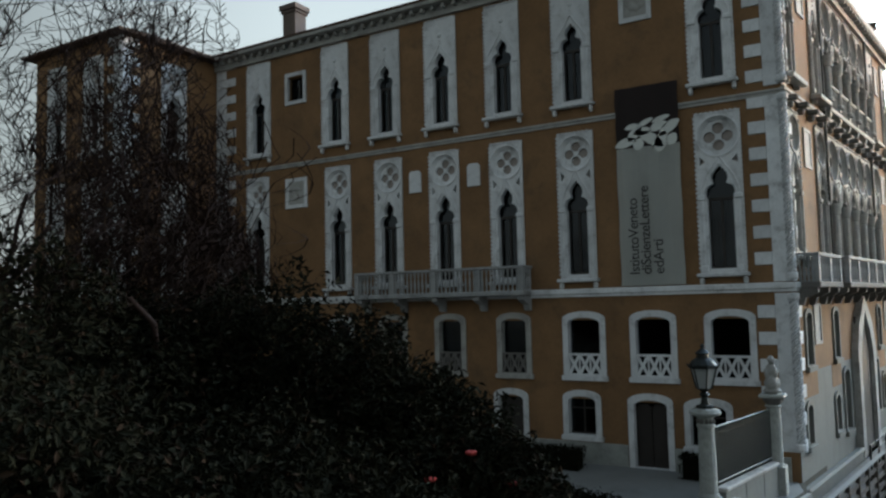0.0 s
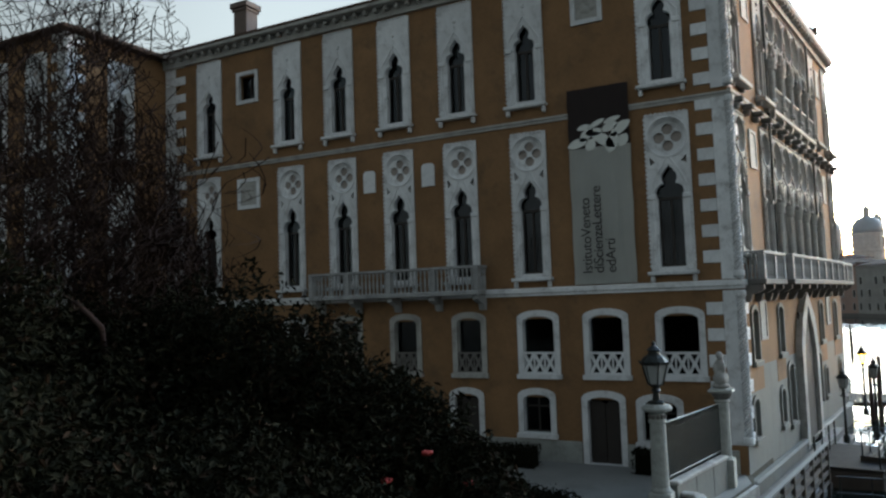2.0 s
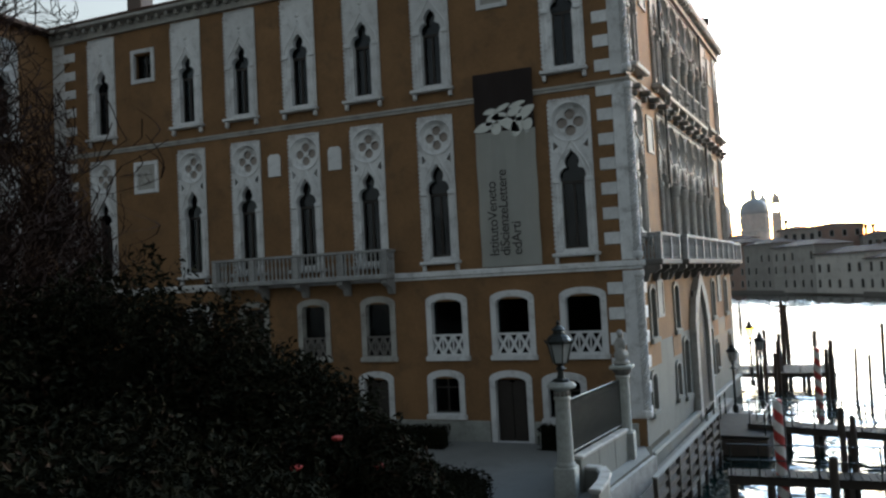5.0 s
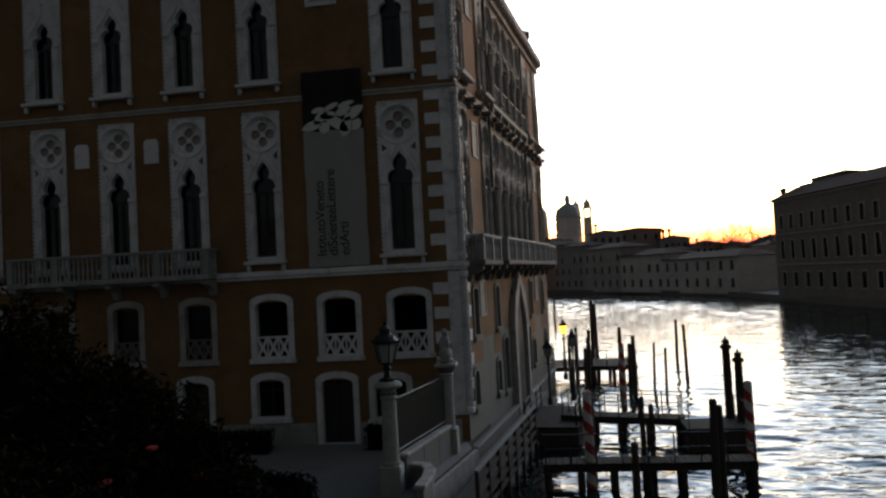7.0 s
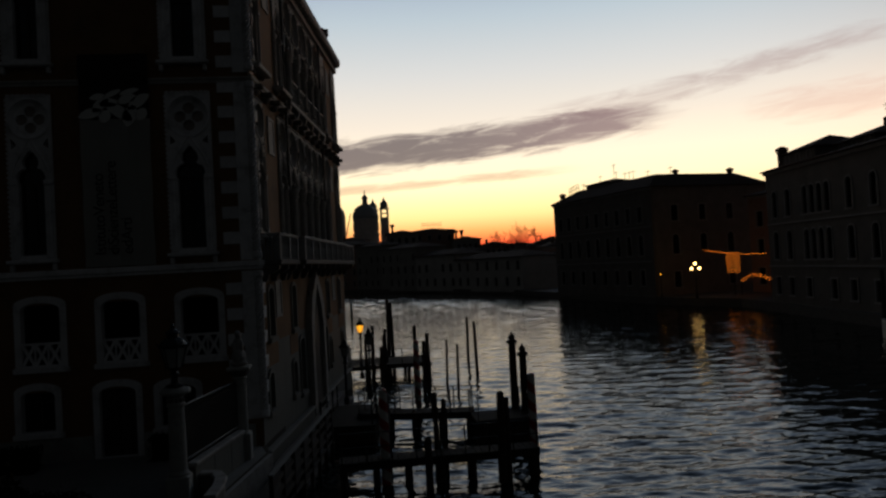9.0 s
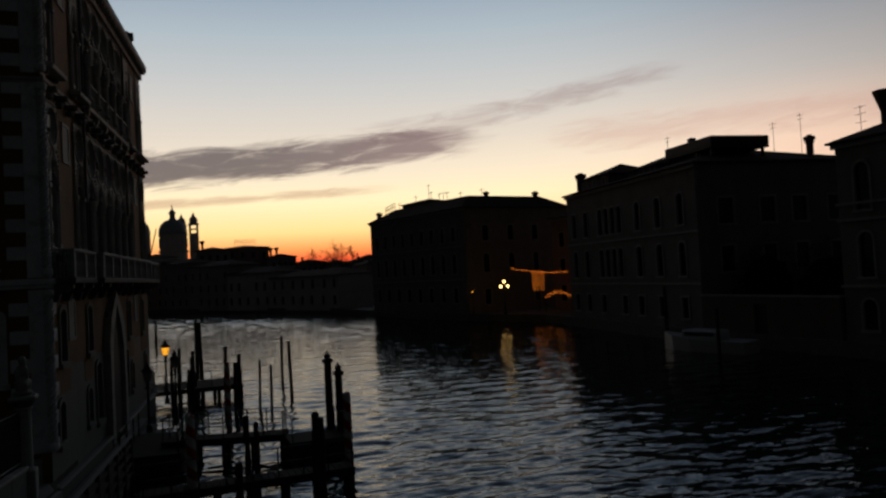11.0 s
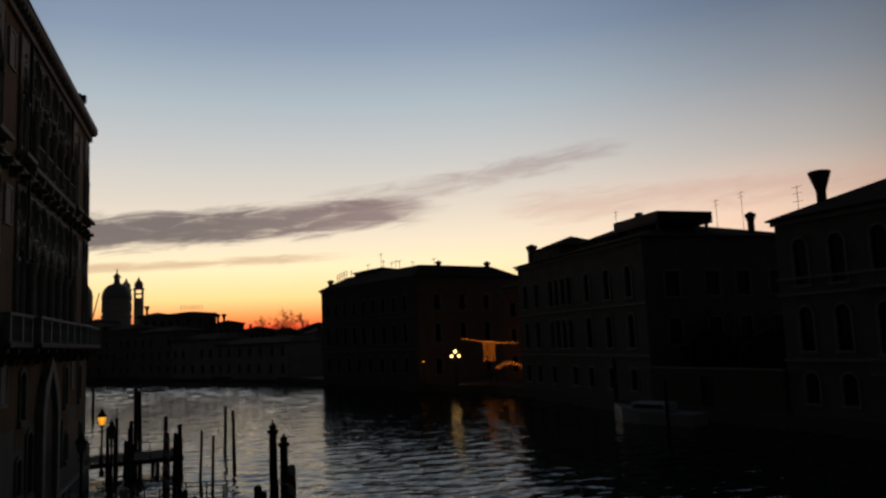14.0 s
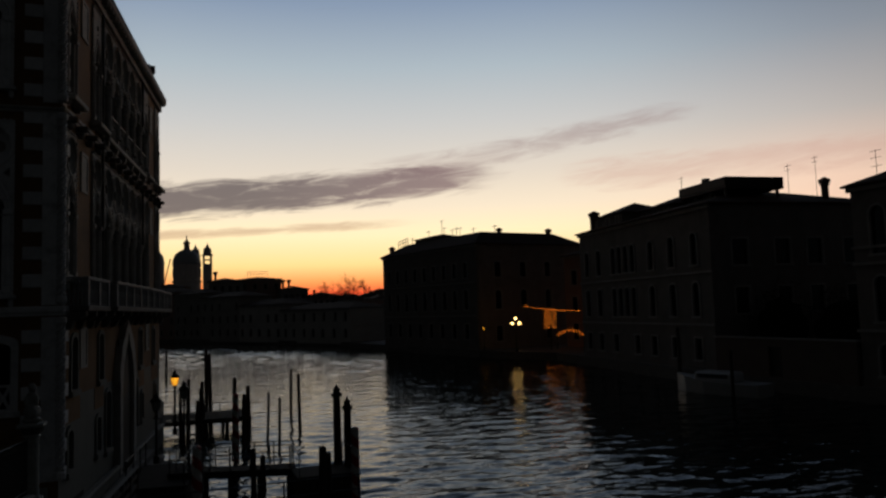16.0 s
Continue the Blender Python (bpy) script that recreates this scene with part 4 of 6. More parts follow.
# pale leaf shapes cut into the dark head
for i, (x, z, a, l, w) in enumerate(((-0.80, 5.25, 15, 0.62, 0.26), (-0.45, 5.55, 40, 0.5, 0.26), (-0.15, 5.62, 5, 0.5, 0.22), (0.15, 5.30, -35, 0.8, 0.30), (0.55, 5.15, 70, 0.6, 0.34), (0.45, 5.75, 20, 0.5, 0.24),
                                    (0.85, 5.65, 35, 0.66, 0.28), (-0.30, 5.15, 65, 0.36, 0.30), (-0.55, 5.85, 10, 0.4, 0.16), (-0.05, 5.95, 25, 0.5, 0.14), (0.55, 6.02, 15, 0.5, 0.14), (0.95, 5.20, 60, 0.36, 0.28))):
    bm = bmesh.new()
    pts = [(0.70 * l * math.cos(t), 0.80 * w * math.sin(t) * abs(math.sin(t)) ** 0.4 * (1.0 if math.sin(t) > 0 else 0.75)) for t in [k * math.pi / 8 for k in range(16)]]
    plate(bm, pts, [], -0.034, -0.029)
    part("leaf_shape", bm, BANNER, banner, "", pose(x, 0, z + 0.16) @ pose(0, 0, 0, 0, -a, 0))
for words, x in (("IstitutoVeneto", -0.47), ("diScienzeLettere", -0.03), ("edArti", 0.44)):
    cu = bpy.data.curves.new("lettering", "FONT")
    cu.body, cu.size, cu.extrude, cu.space_character = words, 0.54, 0.003, 0.93
    tmp = bpy.data.objects.new("tmp_text", cu)
    scene.collection.objects.link(tmp)
    me = bpy.data.meshes.new_from_object(tmp.evaluated_get(bpy.context.evaluated_depsgraph_get()))
    bpy.data.objects.remove(tmp)
    me.materials.append(INK)
    put("lettering", me, banner, pose(x, -0.032, 0.40) @ pose(0, 0, 0, 90, -90, 0) , "dark lettering")


# ---- garden: lamp column, fence, steps ----
def lantern(parent, m, lit=False):
    """A six-sided iron street lantern on a short stem; its foot at z = 0."""
    bm = bmesh.new()
    lathe(bm, [(0.20, 0), (0.20, 0.05), (0.09, 0.10), (0.07, 0.30), (0.12, 0.36), (0.06, 0.44), (0.17, 0.52)], 10)
    stem = part("stem", bm, IRON, parent, "", m)
    glass = bmesh.new()
    lathe(glass, [(0.155, 0.54), (0.265, 1.08)], 6)
    part("lantern_glass", glass, GLOW if lit else LAMPGLASS, stem, "glowing lamp glass" if lit else "milky lantern glass")
    cage = bmesh.new()
    for k in range(6):
        a = k * math.pi / 3
        tube(cage, [(0.17 * math.cos(a), 0.17 * math.sin(a), 0.52), (0.285 * math.cos(a), 0.285 * math.sin(a), 1.1)], 0.018, 4)
        tube(cage, [(0.285 * math.cos(a), 0.285 * math.sin(a), 1.08), (0.36 * math.cos(a), 0.36 * math.sin(a), 1.2)], 0.02, 4)
    lathe(cage, [(0.33, 1.09), (0.34, 1.15), (0.30, 1.18)], 6)
    part("lantern_cage", cage, IRON, stem)
    cap = bmesh.new()
    lathe(cap, [(0.31, 1.18), (0.24, 1.30), (0.14, 1.38), (0.13, 1.46), (0.17, 1.50), (0.09, 1.58), (0.03, 1.64), (0.05, 1.70), (0.0, 1.78)], 12)
    part("lantern_cap", cap, IRON, stem)
    return stem


post = thing("lamp_column", "white stone column carrying a dark iron lantern", "lamp post", pose(-4.81, 21.53, G))
bm = bmesh.new()
rbox(bm, -0.31, 0.31, -0.31, 0.31, -0.2, 0.86, 0.04)
part("pedestal", bm, GARDENSTONE, post)
bm = bmesh.new()
lathe(bm, [(0.29, 0.86), (0.29, 0.92), (0.27, 0.95), (0.24, 1.0), (0.215, 2.72), (0.25, 2.74), (0.25, 2.80), (0.21, 2.84), (0.20, 2.98), (0.24, 3.02), (0.40, 3.08), (0.42, 3.14), (0.36, 3.22), (0.10, 3.26)], 16)
part("column_shaft", bm, GARDENSTONE, post, smooth=False)
bm = bmesh.new()
for k in range(10):
    a = k * math.pi / 5
    lathe(bm, [(0.05, 0), (0.06, 0.06), (0.03, 0.12)], 6, at=(0.2 * math.cos(a), 0.2 * math.sin(a), 2.85))
part("capital_ornament", bm, DARKSTONE, post)
lantern(post, pose(0, 0, 3.26) @ Matrix.Diagonal((1.22, 1.22, 0.98, 1)))

gatepost = thing("fence_column", "white stone fence column with a small seated figure on top", "column", pose(-3.78, 26.4, G))
bm = bmesh.new()
rbox(bm, -0.30, 0.30, -0.30, 0.30, -0.3, 0.9, 0.03)
lathe(bm, [(0.26, 0.9), (0.22, 1.0), (0.21, 2.7), (0.26, 2.74), (0.22, 2.8)], 14)
rbox(bm, -0.38, 0.38, -0.38, 0.38, 3.02, 3.14, 0.03)
part("shaft", bm, GARDENSTONE, gatepost)
bm = bmesh.new()
lathe(bm, [(0.22, 2.8), (0.30, 2.9), (0.33, 3.0), (0.2, 3.02)], 10)
part("capital", bm, DARKSTONE, gatepost)
bm = bmesh.new()
for c, (sx, sy, sz) in (((0, 0, 0.08), (0.30, 0.28, 0.10)), ((0.0, 0.02, 0.34), (0.25, 0.23, 0.26)), ((0.02, -0.14, 0.30), (0.17, 0.15, 0.22)), ((-0.02, 0.05, 0.70), (0.18, 0.16, 0.28)),
                        ((0.13, -0.04, 0.66), (0.07, 0.10, 0.20)), ((-0.15, -0.04, 0.62), (0.07, 0.11, 0.19)), ((0.0, 0.0, 1.06), (0.115, 0.12, 0.15))):
    got = bmesh.ops.create_icosphere(bm, subdivisions=2, radius=1.0)["verts"]
    for v in got:
        v.co = Vector((v.co.x * sx + c[0], v.co.y * sy + c[1], max(0.0, v.co.z * sz + c[2])))
for v in bm.verts:
    v.co += 0.03 * noise.noise_vector(v.co * 5)
    v.co.z = max(0.0, v.co.z)
rough_figure = new("statue_core", mesh_of(bm, "statue", GREYSTONE, True))
skin = rough_figure.modifiers.new("skin", "REMESH")
skin.mode, skin.voxel_size, skin.use_smooth_shade = "VOXEL", 0.03, True
statue_mesh = bpy.data.meshes.new_from_object(rough_figure.evaluated_get(bpy.context.evaluated_depsgraph_get()))
bpy.data.objects.remove(rough_figure)
tagged(put("statue", statue_mesh, None, pose(-3.78, 26.4, G + 3.145)), "small weathered stone statue on the fence column", "statue")


def low_wall(pts, z0, z1, thick=0.35):
    w = thing("garden_parapet", "low damp-stained stone wall with a coping by the water", "wall")
    for (ax, ay), (bx, by) in zip(pts, pts[1:]):
        ln, an = math.hypot(bx - ax, by - ay), math.degrees(math.atan2(by - ay, bx - ax))
        m = Matrix.Translation((ax, ay, 0)) @ pose(0, 0, 0, 0, 0, an)
        part("wall_block", boxed(0, ln - 0.01, -thick / 2, thick / 2, z0, z1, r=0.02), SHADEDSTONE, w, "", m)
        part("coping", boxed(-0.02, ln + 0.01, -thick / 2 - 0.06, thick / 2 + 0.06, z1 + 0.002, z1 + 0.12, r=0.03), GREYSTONE, w, "", m)
    return w


low_wall([(-4.62, 21.95), (-4.35, 23.4), (-4.08, 24.8), (-3.85, 26.05)], G - 0.4, 2.25)
low_wall([(-4.45, 22.3), (-3.95, 22.2), (-3.72, 21.6), (-3.66, 20.8), (-3.72, 19.8)], -0.6, 1.9, 0.22)

fence = thing("iron_fence", "tall fine iron fence between two stone columns", "fence")
p0, p1 = Vector((-4.66, 21.95, 2.38)), Vector((-3.86, 26.05, 2.38))
n = 46
for i in range(n + 1):
    p = p0.lerp(p1, i / n)
    h = 1.62
    put("bar", cached(("fence_bar",), lambda: boxed(-0.014, 0.014, -0.014, 0.014, 0, 1.0), IRON), fence, Matrix.Translation(p) @ Matrix.Diagonal((1, 1, h, 1)))
for h in (0.1, 1.6):
    bm = bmesh.new()
    tube(bm, [p0.lerp(p1, k / 12) + Vector((0, 0, h)) for k in range(13)], 0.03, 4)
    part("rail", bm, IRON, fence)


def scroll_ring():
    b = bmesh.new()
    tube(b, [(0.06 * math.cos(q * math.pi / 3), 0, 0.06 * math.sin(q * math.pi / 3)) for q in range(7)], 0.012, 3)
    return b


fence_turn = math.degrees(math.atan2(p1.y - p0.y, p1.x - p0.x))
for k in range(40):
    put("scroll", cached(("scroll",), scroll_ring, IRON), fence, Matrix.Translation(p0.lerp(p1, (k + 0.5) / 40) + Vector((0, 0, 1.48))) @ pose(0, 0, 0, 0, 0, fence_turn))
fence_glass = boxed(0, (p1 - p0).length, -0.006, 0.006, 0.12, 1.45)
part("mesh_screen", fence_glass, SCREEN, fence, "fine grey mesh screen", Matrix.Translation(p0) @ pose(0, 0, 0, 0, 0, math.degrees(math.atan2(p1.y - p0.y, p1.x - p0.x))))

# stone landing and wooden railing along the canal front
landing = thing("water_steps", "worn stone landing steps along the canal front", "steps", FB)
for k, (w, z) in enumerate(((0.75, 0.72), (1.25, 0.45), (1.7, 0.2))):
    part("step", boxed(-1.6 + 0.2 * k, 15.0 - 0.3 * k, -w, -0.34 if k == 0 else -w + 0.49, -0.5, z, r=0.03), DARKSTONE, landing)
rail = thing("landing_railing", "dark landing railing with a pale worn top rail", "railing")
r0, r1 = Vector((-2.35, 21.4, 0.0)), Vector((-0.95, 31.2, 0.0))
d = r1 - r0
ang = math.degrees(math.atan2(d.y, d.x))
RM = Matrix.Translation(r0) @ pose(0, 0, 0, 0, 0, ang)
for i in range(8):
    put("post", cached(("rail_post",), lambda: boxed(-0.06, 0.06, -0.06, 0.06, -0.6, 1.95, r=0.01), TIMBER), rail, RM @ pose(d.length * i / 7, 0, 0))
for z in (0.55, 0.9, 1.25, 1.6):
    part("rail", boxed(0, d.length, -0.03, 0.03, z, z + 0.13), TIMBER, rail, "", RM)
part("top_rail", boxed(-0.1, d.length + 0.1, -0.07, 0.07, 1.952, 2.0), GRAVEL, rail, "pale worn top rail", RM)
part("walkway", boxed(-0.2, d.length + 0.2, 0.08, 1.0, 0.72, 0.85), TIMBER, rail, "", RM)
bank_wall = thing("bank_wall", "damp stone canal wall below the garden", "wall")
for (ax, ay), (bx, by) in (((-5.6, -60), (-4.4, 10)), ((-4.4, 10), (-4.1, 21)), ((-4.1, 21), (-3.0, 27))):
    ln = math.hypot(bx - ax, by - ay)
    part("wall_block", boxed(0, ln, -0.14, -0.004, -1.5, G - 0.02), GREYSTONE, bank_wall, "", Matrix.Translation((ax, ay, 0)) @ pose(0, 0, 0, 0, 0, math.degrees(math.atan2(by - ay, bx - ax))))


# ---- evergreen shrubs, hedges and the bare tree ----
def leaf_cloud(points, size, mat_name_count, rng, mats, share=0.08):
    """Many small folded leaves at the given points, as one mesh."""
    n = len(points)
    nrm = rng.normal(size=(n, 3))
    nrm[:, 2] = np.abs(nrm[:, 2]) + 0.3
    nrm /= np.linalg.norm(nrm, axis=1)[:, None]
    a = np.cross(nrm, rng.normal(size=(n, 3)))
    a /= np.linalg.norm(a, axis=1)[:, None]
    b = np.cross(nrm, a)
    l = (size * rng.uniform(0.6, 1.3, n))[:, None]
    w = l * 0.42
    tip, root = points + a * l, points - a * l
    s1, s2 = points + b * w + nrm * l * 0.2, points - b * w + nrm * l * 0.2
    verts = np.stack([root, s1, tip, s2], 1).reshape(-1, 3)
    idx = np.arange(n)[:, None] * 4
    faces = np.concatenate([idx + np.array([[0, 1, 2]]), idx + np.array([[0, 2, 3]])], 1).reshape(-1, 3)
    me = bpy.data.meshes.new(mat_name_count)
    me.from_pydata(verts.tolist(), [], faces.tolist())
    for mt in mats:
        me.materials.append(mt)
    pick = np.repeat((rng.uniform(size=n) < share).astype(np.int32), 2) if len(mats) > 1 else np.zeros(2 * n, np.int32)
    me.polygons.foreach_set("material_index", pick)
    return me


def shrub(az, dist, radius, top, seed, count=23000, label="dense dark evergreen shrub in the garden"):
    rng = np.random.default_rng(seed)
    x, y = -dist * math.sin(radians(az)), dist * math.cos(radians(az))
    ob = thing("shrub", label, "shrub", pose(x, y, G), group="garden shrubs")
    h = top - G
    bm = bmesh.new()
    for k in range(5):
        a = k * 1.26 + seed
        tube(bm, [(0.1 * math.cos(a), 0.1 * math.sin(a), -0.1), (0.35 * math.cos(a), 0.35 * math.sin(a), h * 0.3), (0.6 * radius * math.cos(a), 0.6 * radius * math.sin(a), h * 0.75)], [0.09, 0.06, 0.015], 6)
    part("stems", bm, BARK, ob)
    d = rng.normal(size=(count, 3))
    d /= np.linalg.norm(d, axis=1)[:, None]
    r = rng.uniform(0.55, 1.0, count) ** 0.5
    lump = np.array([noise.noise(Vector(v * 2.3 + seed * 1.7)) for v in d]) * 0.28 + np.array([noise.noise(Vector(v * 6.0 + seed * 0.7)) for v in d]) * 0.16
    r = r * (1 + lump)
    pts = d * r[:, None] * np.array([radius, radius, h * 0.54]) + np.array([0, 0, h * 0.5])
    pts[:, 2] = np.maximum(pts[:, 2], 0.05)
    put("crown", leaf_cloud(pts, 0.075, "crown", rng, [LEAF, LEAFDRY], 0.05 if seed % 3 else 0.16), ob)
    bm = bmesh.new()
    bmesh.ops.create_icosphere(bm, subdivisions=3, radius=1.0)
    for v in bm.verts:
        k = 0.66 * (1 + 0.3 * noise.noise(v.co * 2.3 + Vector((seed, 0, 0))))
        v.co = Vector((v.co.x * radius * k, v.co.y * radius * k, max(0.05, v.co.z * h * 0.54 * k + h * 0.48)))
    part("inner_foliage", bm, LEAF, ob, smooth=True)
    return ob


SHRUBS = ((61, 13.0, 2.8, 8.2), (54, 14.5, 2.6, 7.5), (48.5, 15.0, 2.3, 7.85), (43.3, 14.5, 2.0, 7.75), (38.8, 14.0, 1.9, 7.2), (35.0, 13.6, 1.9, 6.5), (31.3, 13.5, 1.8, 5.9), (28.2, 13.0, 1.6, 5.1), (25.8, 12.8, 1.35, 4.35),
          (45, 10.5, 2.4, 5.9), (56, 9.5, 2.4, 6.0), (36, 10.0, 2.0, 4.9), (29.5, 10.4, 1.5, 3.6), (66, 10.0, 2.5, 7.3), (23.5, 11.5, 1.0, 3.0))
shrubs = [shrub(*s, seed=11 + i) for i, s in enumerate(SHRUBS)]
rng_f = random.Random(5)
for ob, s in ((shrubs[5], 1), (shrubs[6], 2), (shrubs[7], 1), (shrubs[9], 2), (shrubs[11], 1), (shrubs[12], 1)):
    for k in range(s + 1):
        a = rng_f.uniform(-1.2, 1.2) - math.pi / 2 + 0.6
        az, dist, rad, top = SHRUBS[shrubs.index(ob)]

        def bloom():
            b = bmesh.new()
            for q in range(6):
                t = q * math.pi / 3
                lathe(b, [(0.005, 0), (0.05, 0.03), (0.055, 0.06), (0.01, 0.08)], 6, at=(0.05 * math.cos(t), 0.05 * math.sin(t), 0))
            return b
        put("flower", cached(("flower",), bloom, PETAL), ob, pose(rad * 0.97 * math.cos(a), rad * 0.97 * math.sin(a), (top - G) * rng_f.uniform(0.45, 0.75)), "small red blossom")


def hedge(pts, w, h, label, count):
    rng = np.random.default_rng(len(pts) + count)
    ob = thing("hedge", label, "hedge", pose(0, 0, G))
    bm = bmesh.new()
    allp = []
    for (ax, ay), (bx, by) in zip(pts, pts[1:]):
        ln = math.hypot(bx - ax, by - ay)
        m = Matrix.Translation((ax, ay, 0)) @ pose(0, 0, 0, 0, 0, math.degrees(math.atan2(by - ay, bx - ax)))
        rb = bmesh.new()
        box(bm, 0, ln, -w / 2 + 0.1, w / 2 - 0.1, 0, h - 0.1, m)
        rb.free()
        k = int(count * ln)
        p = np.stack([rng.uniform(-0.1, ln + 0.1, k), rng.uniform(-1, 1, k), rng.uniform(0, 1, k)], 1)
        side = rng.uniform(size=k) < 0.5
        p[:, 1] = np.where(side, np.sign(p[:, 1]) * w / 2, p[:, 1] * w / 2) + rng.normal(0, 0.05, k)
        p[:, 2] = np.where(side, p[:, 2] * h, h) + rng.normal(0, 0.05, k)
        allp.append(np.array([list(m @ Vector(v)) for v in p]))
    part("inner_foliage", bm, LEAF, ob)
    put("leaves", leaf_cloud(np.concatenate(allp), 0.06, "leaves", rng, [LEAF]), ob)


hedge([(-13.5, 20.6), (-9.6, 21.2), (-7.4, 20.4), (-7.2, 18.6), (-9.2, 17.2)], 1.3, 0.75, "low clipped dark hedge beside the paving", 700)
hedge([(-15.0, 26.9), (-10.6, 27.0)], 0.8, 0.75, "low dark hedge along the palace wall", 700)
hedge([(-6.9, 27.3), (-6.2, 27.3)], 0.7, 0.8, "small dark bush by the door", 900)


def bare_tree(x, y, height, seed, spread, levels=6, label="", lean=(0, 0), twig=0.008, kids_more=3, reach=100.0, level_limbs=0.0):
    """A tapered trunk with limbs that fork into ever finer twigs."""
    rng = random.Random(seed)
    ob = thing("bare_tree", label, "tree", pose(x, y, G))
    bm_trunk = bmesh.new()
    verts, faces = [], []

    def thin(pts, radii):
        base = len(verts)
        for p, r in zip(pts, radii):
            verts.extend(((p.x + r, p.y, p.z), (p.x - r * 0.5, p.y + r * 0.87, p.z), (p.x - r * 0.5, p.y - r * 0.87, p.z + r * 0.3)))
        for k in range(len(pts) - 1):
            for c in range(3):
                a, b = base + 3 * k + c, base + 3 * k + (c + 1) % 3
                faces.append((a, b, b + 3, a + 3))

    def grow(p, d, length, r, level):
        pts, radii = [p], [r]
        q, dd = p.copy(), d.copy()
        steps = 4 if level < 3 else 3
        for i in range(steps):
            dd = (dd + Vector((rng.uniform(-1, 1), rng.uniform(-1, 1), rng.uniform(-0.6, 0.8))) * 0.24).normalized()
            flat = Vector((q.x, q.y, 0))
            if flat.length > reach * (0.6 + 0.4 * min(1.0, q.z / (0.5 * height))):
                dd = (dd - flat.normalized() * 0.7).normalized()
            if level_limbs and level > 0 and q.z > 0.25 * height:
                dd = Vector((dd.x, dd.y, dd.z * (1 - level_limbs) + 0.05)).normalized()
            if level > 2 and q.z < 0.3 * height:
                dd = (dd + Vector((0, 0, 0.5))).normalized()
            q = q + dd * length / steps
            pts.append(q.copy())
            radii.append(max(twig, r * (1 - 0.4 * (i + 1) / steps)))
        if level < 3:
            tube(bm_trunk, pts, radii, 7 if level < 2 else 5)
        else:
            thin(pts, radii)
        if level >= levels:
            return
        kids = rng.choice((2, 3, 3)) if level < 2 else rng.choice((2, 3, kids_more))
        for k in range(kids):
            at = pts[-1] if k == 0 else pts[rng.randint(1, len(pts) - 1)]
            side = Vector((rng.uniform(-1, 1), rng.uniform(-1, 1), rng.uniform(-0.6, 0.55)))
            nd = (dd * 0.68 + side * spread).normalized()
            grow(at.copy(), nd, length * rng.uniform(0.66, 0.84), max(twig, radii[-1] * rng.uniform(0.6, 0.85)), level + 1)
    grow(Vector((0, 0, -0.2)), Vector((lean[0], lean[1], 1)).normalized(), height * 0.30, height * 0.024, 0)
    part("trunk", bm_trunk, BARK, ob, smooth=True)
    me = bpy.data.meshes.new("twig_crown")
    me.from_pydata(verts, [], faces)
    me.materials.append(BARK)
    put("twig_crown", me, ob, None, "fine bare twigs")
    return ob


def polar(az, dist):
    return -dist * math.sin(radians(az)), dist * math.cos(radians(az))


for az, dist, height, seed, reach, levels in ((70.0, 12.5, 15.0, 3, 6.0, 7), (62.0, 16.5, 14.0, 5, 4.4, 9), (56.0, 19.0, 13.5, 21, 4.4, 9), (52.5, 19.5, 10.5, 8, 2.4, 9), (58.5, 18.0, 12.0, 6, 4.2, 9)):
    bare_tree(*polar(az, dist), height, seed, 0.9, levels, "bare winter tree with fine dark twigs before the palace wing", twig=0.011, reach=reach, level_limbs=0.07)


# ---- mooring poles and landing stages ----
def pole(x, y, top, r=0.13, cap=False, mat=None, lean=(0, 0), label="dark wooden mooring pole standing in the canal"):
    mat = mat or TIMBER
    ob = thing("mooring_pole", label, "mooring pole", pose(x, y, 0, lean[0], lean[1], 0), group="mooring poles")
    bm = bmesh.new()
    n = 8
    prof = [(r * (1.1 - 0.25 * i / n) * (1 + 0.03 * math.sin(i * 2.1 + x)), -2.0 + (top + 2.0) * i / n) for i in range(n + 1)]
    lathe(bm, prof + [(r * 0.4, top + 0.06)], 10)
    part("shaft", bm, mat, ob, smooth=False)
    if cap:
        b2 = bmesh.new()
        lathe(b2, [(r * 1.25, top - 0.12), (r * 1.3, top), (r * 0.7, top + 0.08), (r * 0.9, top + 0.2), (r * 0.3, top + 0.3), (0.02, top + 0.42)], 10)
        part("cap", b2, TIMBER, ob, "turned finial cap")
    return ob


for x, y, top, r, lx in ((8.96, 58.25, 3.3, 0.12, 1), (8.4, 50.9, 3.5, 0.12, -1), (5.75, 46.4, 2.85, 0.085, 2), (6.1, 44.0, 2.75, 0.085, 1), (2.9, 27.4, 2.85, 0.11, 0), (3.22, 27.45, 2.58, 0.11, 0), (2.38, 25.3, 1.75, 0.14, 0),
                         (4.9, 25.4, 3.05, 0.15, 0.5), (5.15, 25.6, 2.8, 0.12, 0), (2.83, 57.0, 5.1, 0.14, 0), (3.05, 55.4, 4.9, 0.14, -1), (3.75, 45.5, 3.9, 0.13, 1), (4.6, 46.5, 3.3, 0.14, 1), (1.65, 57.2, 3.1, 0.12, 0),
                         (0.95, 50.0, 3.0, 0.11, 0), (1.3, 47.5, 2.9, 0.11, 0), (1.75, 46.0, 2.7, 0.12, 1), (2.1, 49.0, 3.1, 0.12, 0), (0.3, 103, 3.4, 0.16, 0), (2.3, 51.5, 3.3, 0.13, 0), (4.2, 44.8, 3.0, 0.12, 1), (1.15, 27.6, 2.9, 0.13, 0)):
    pole(x, y, top, r, lean=(0, lx))
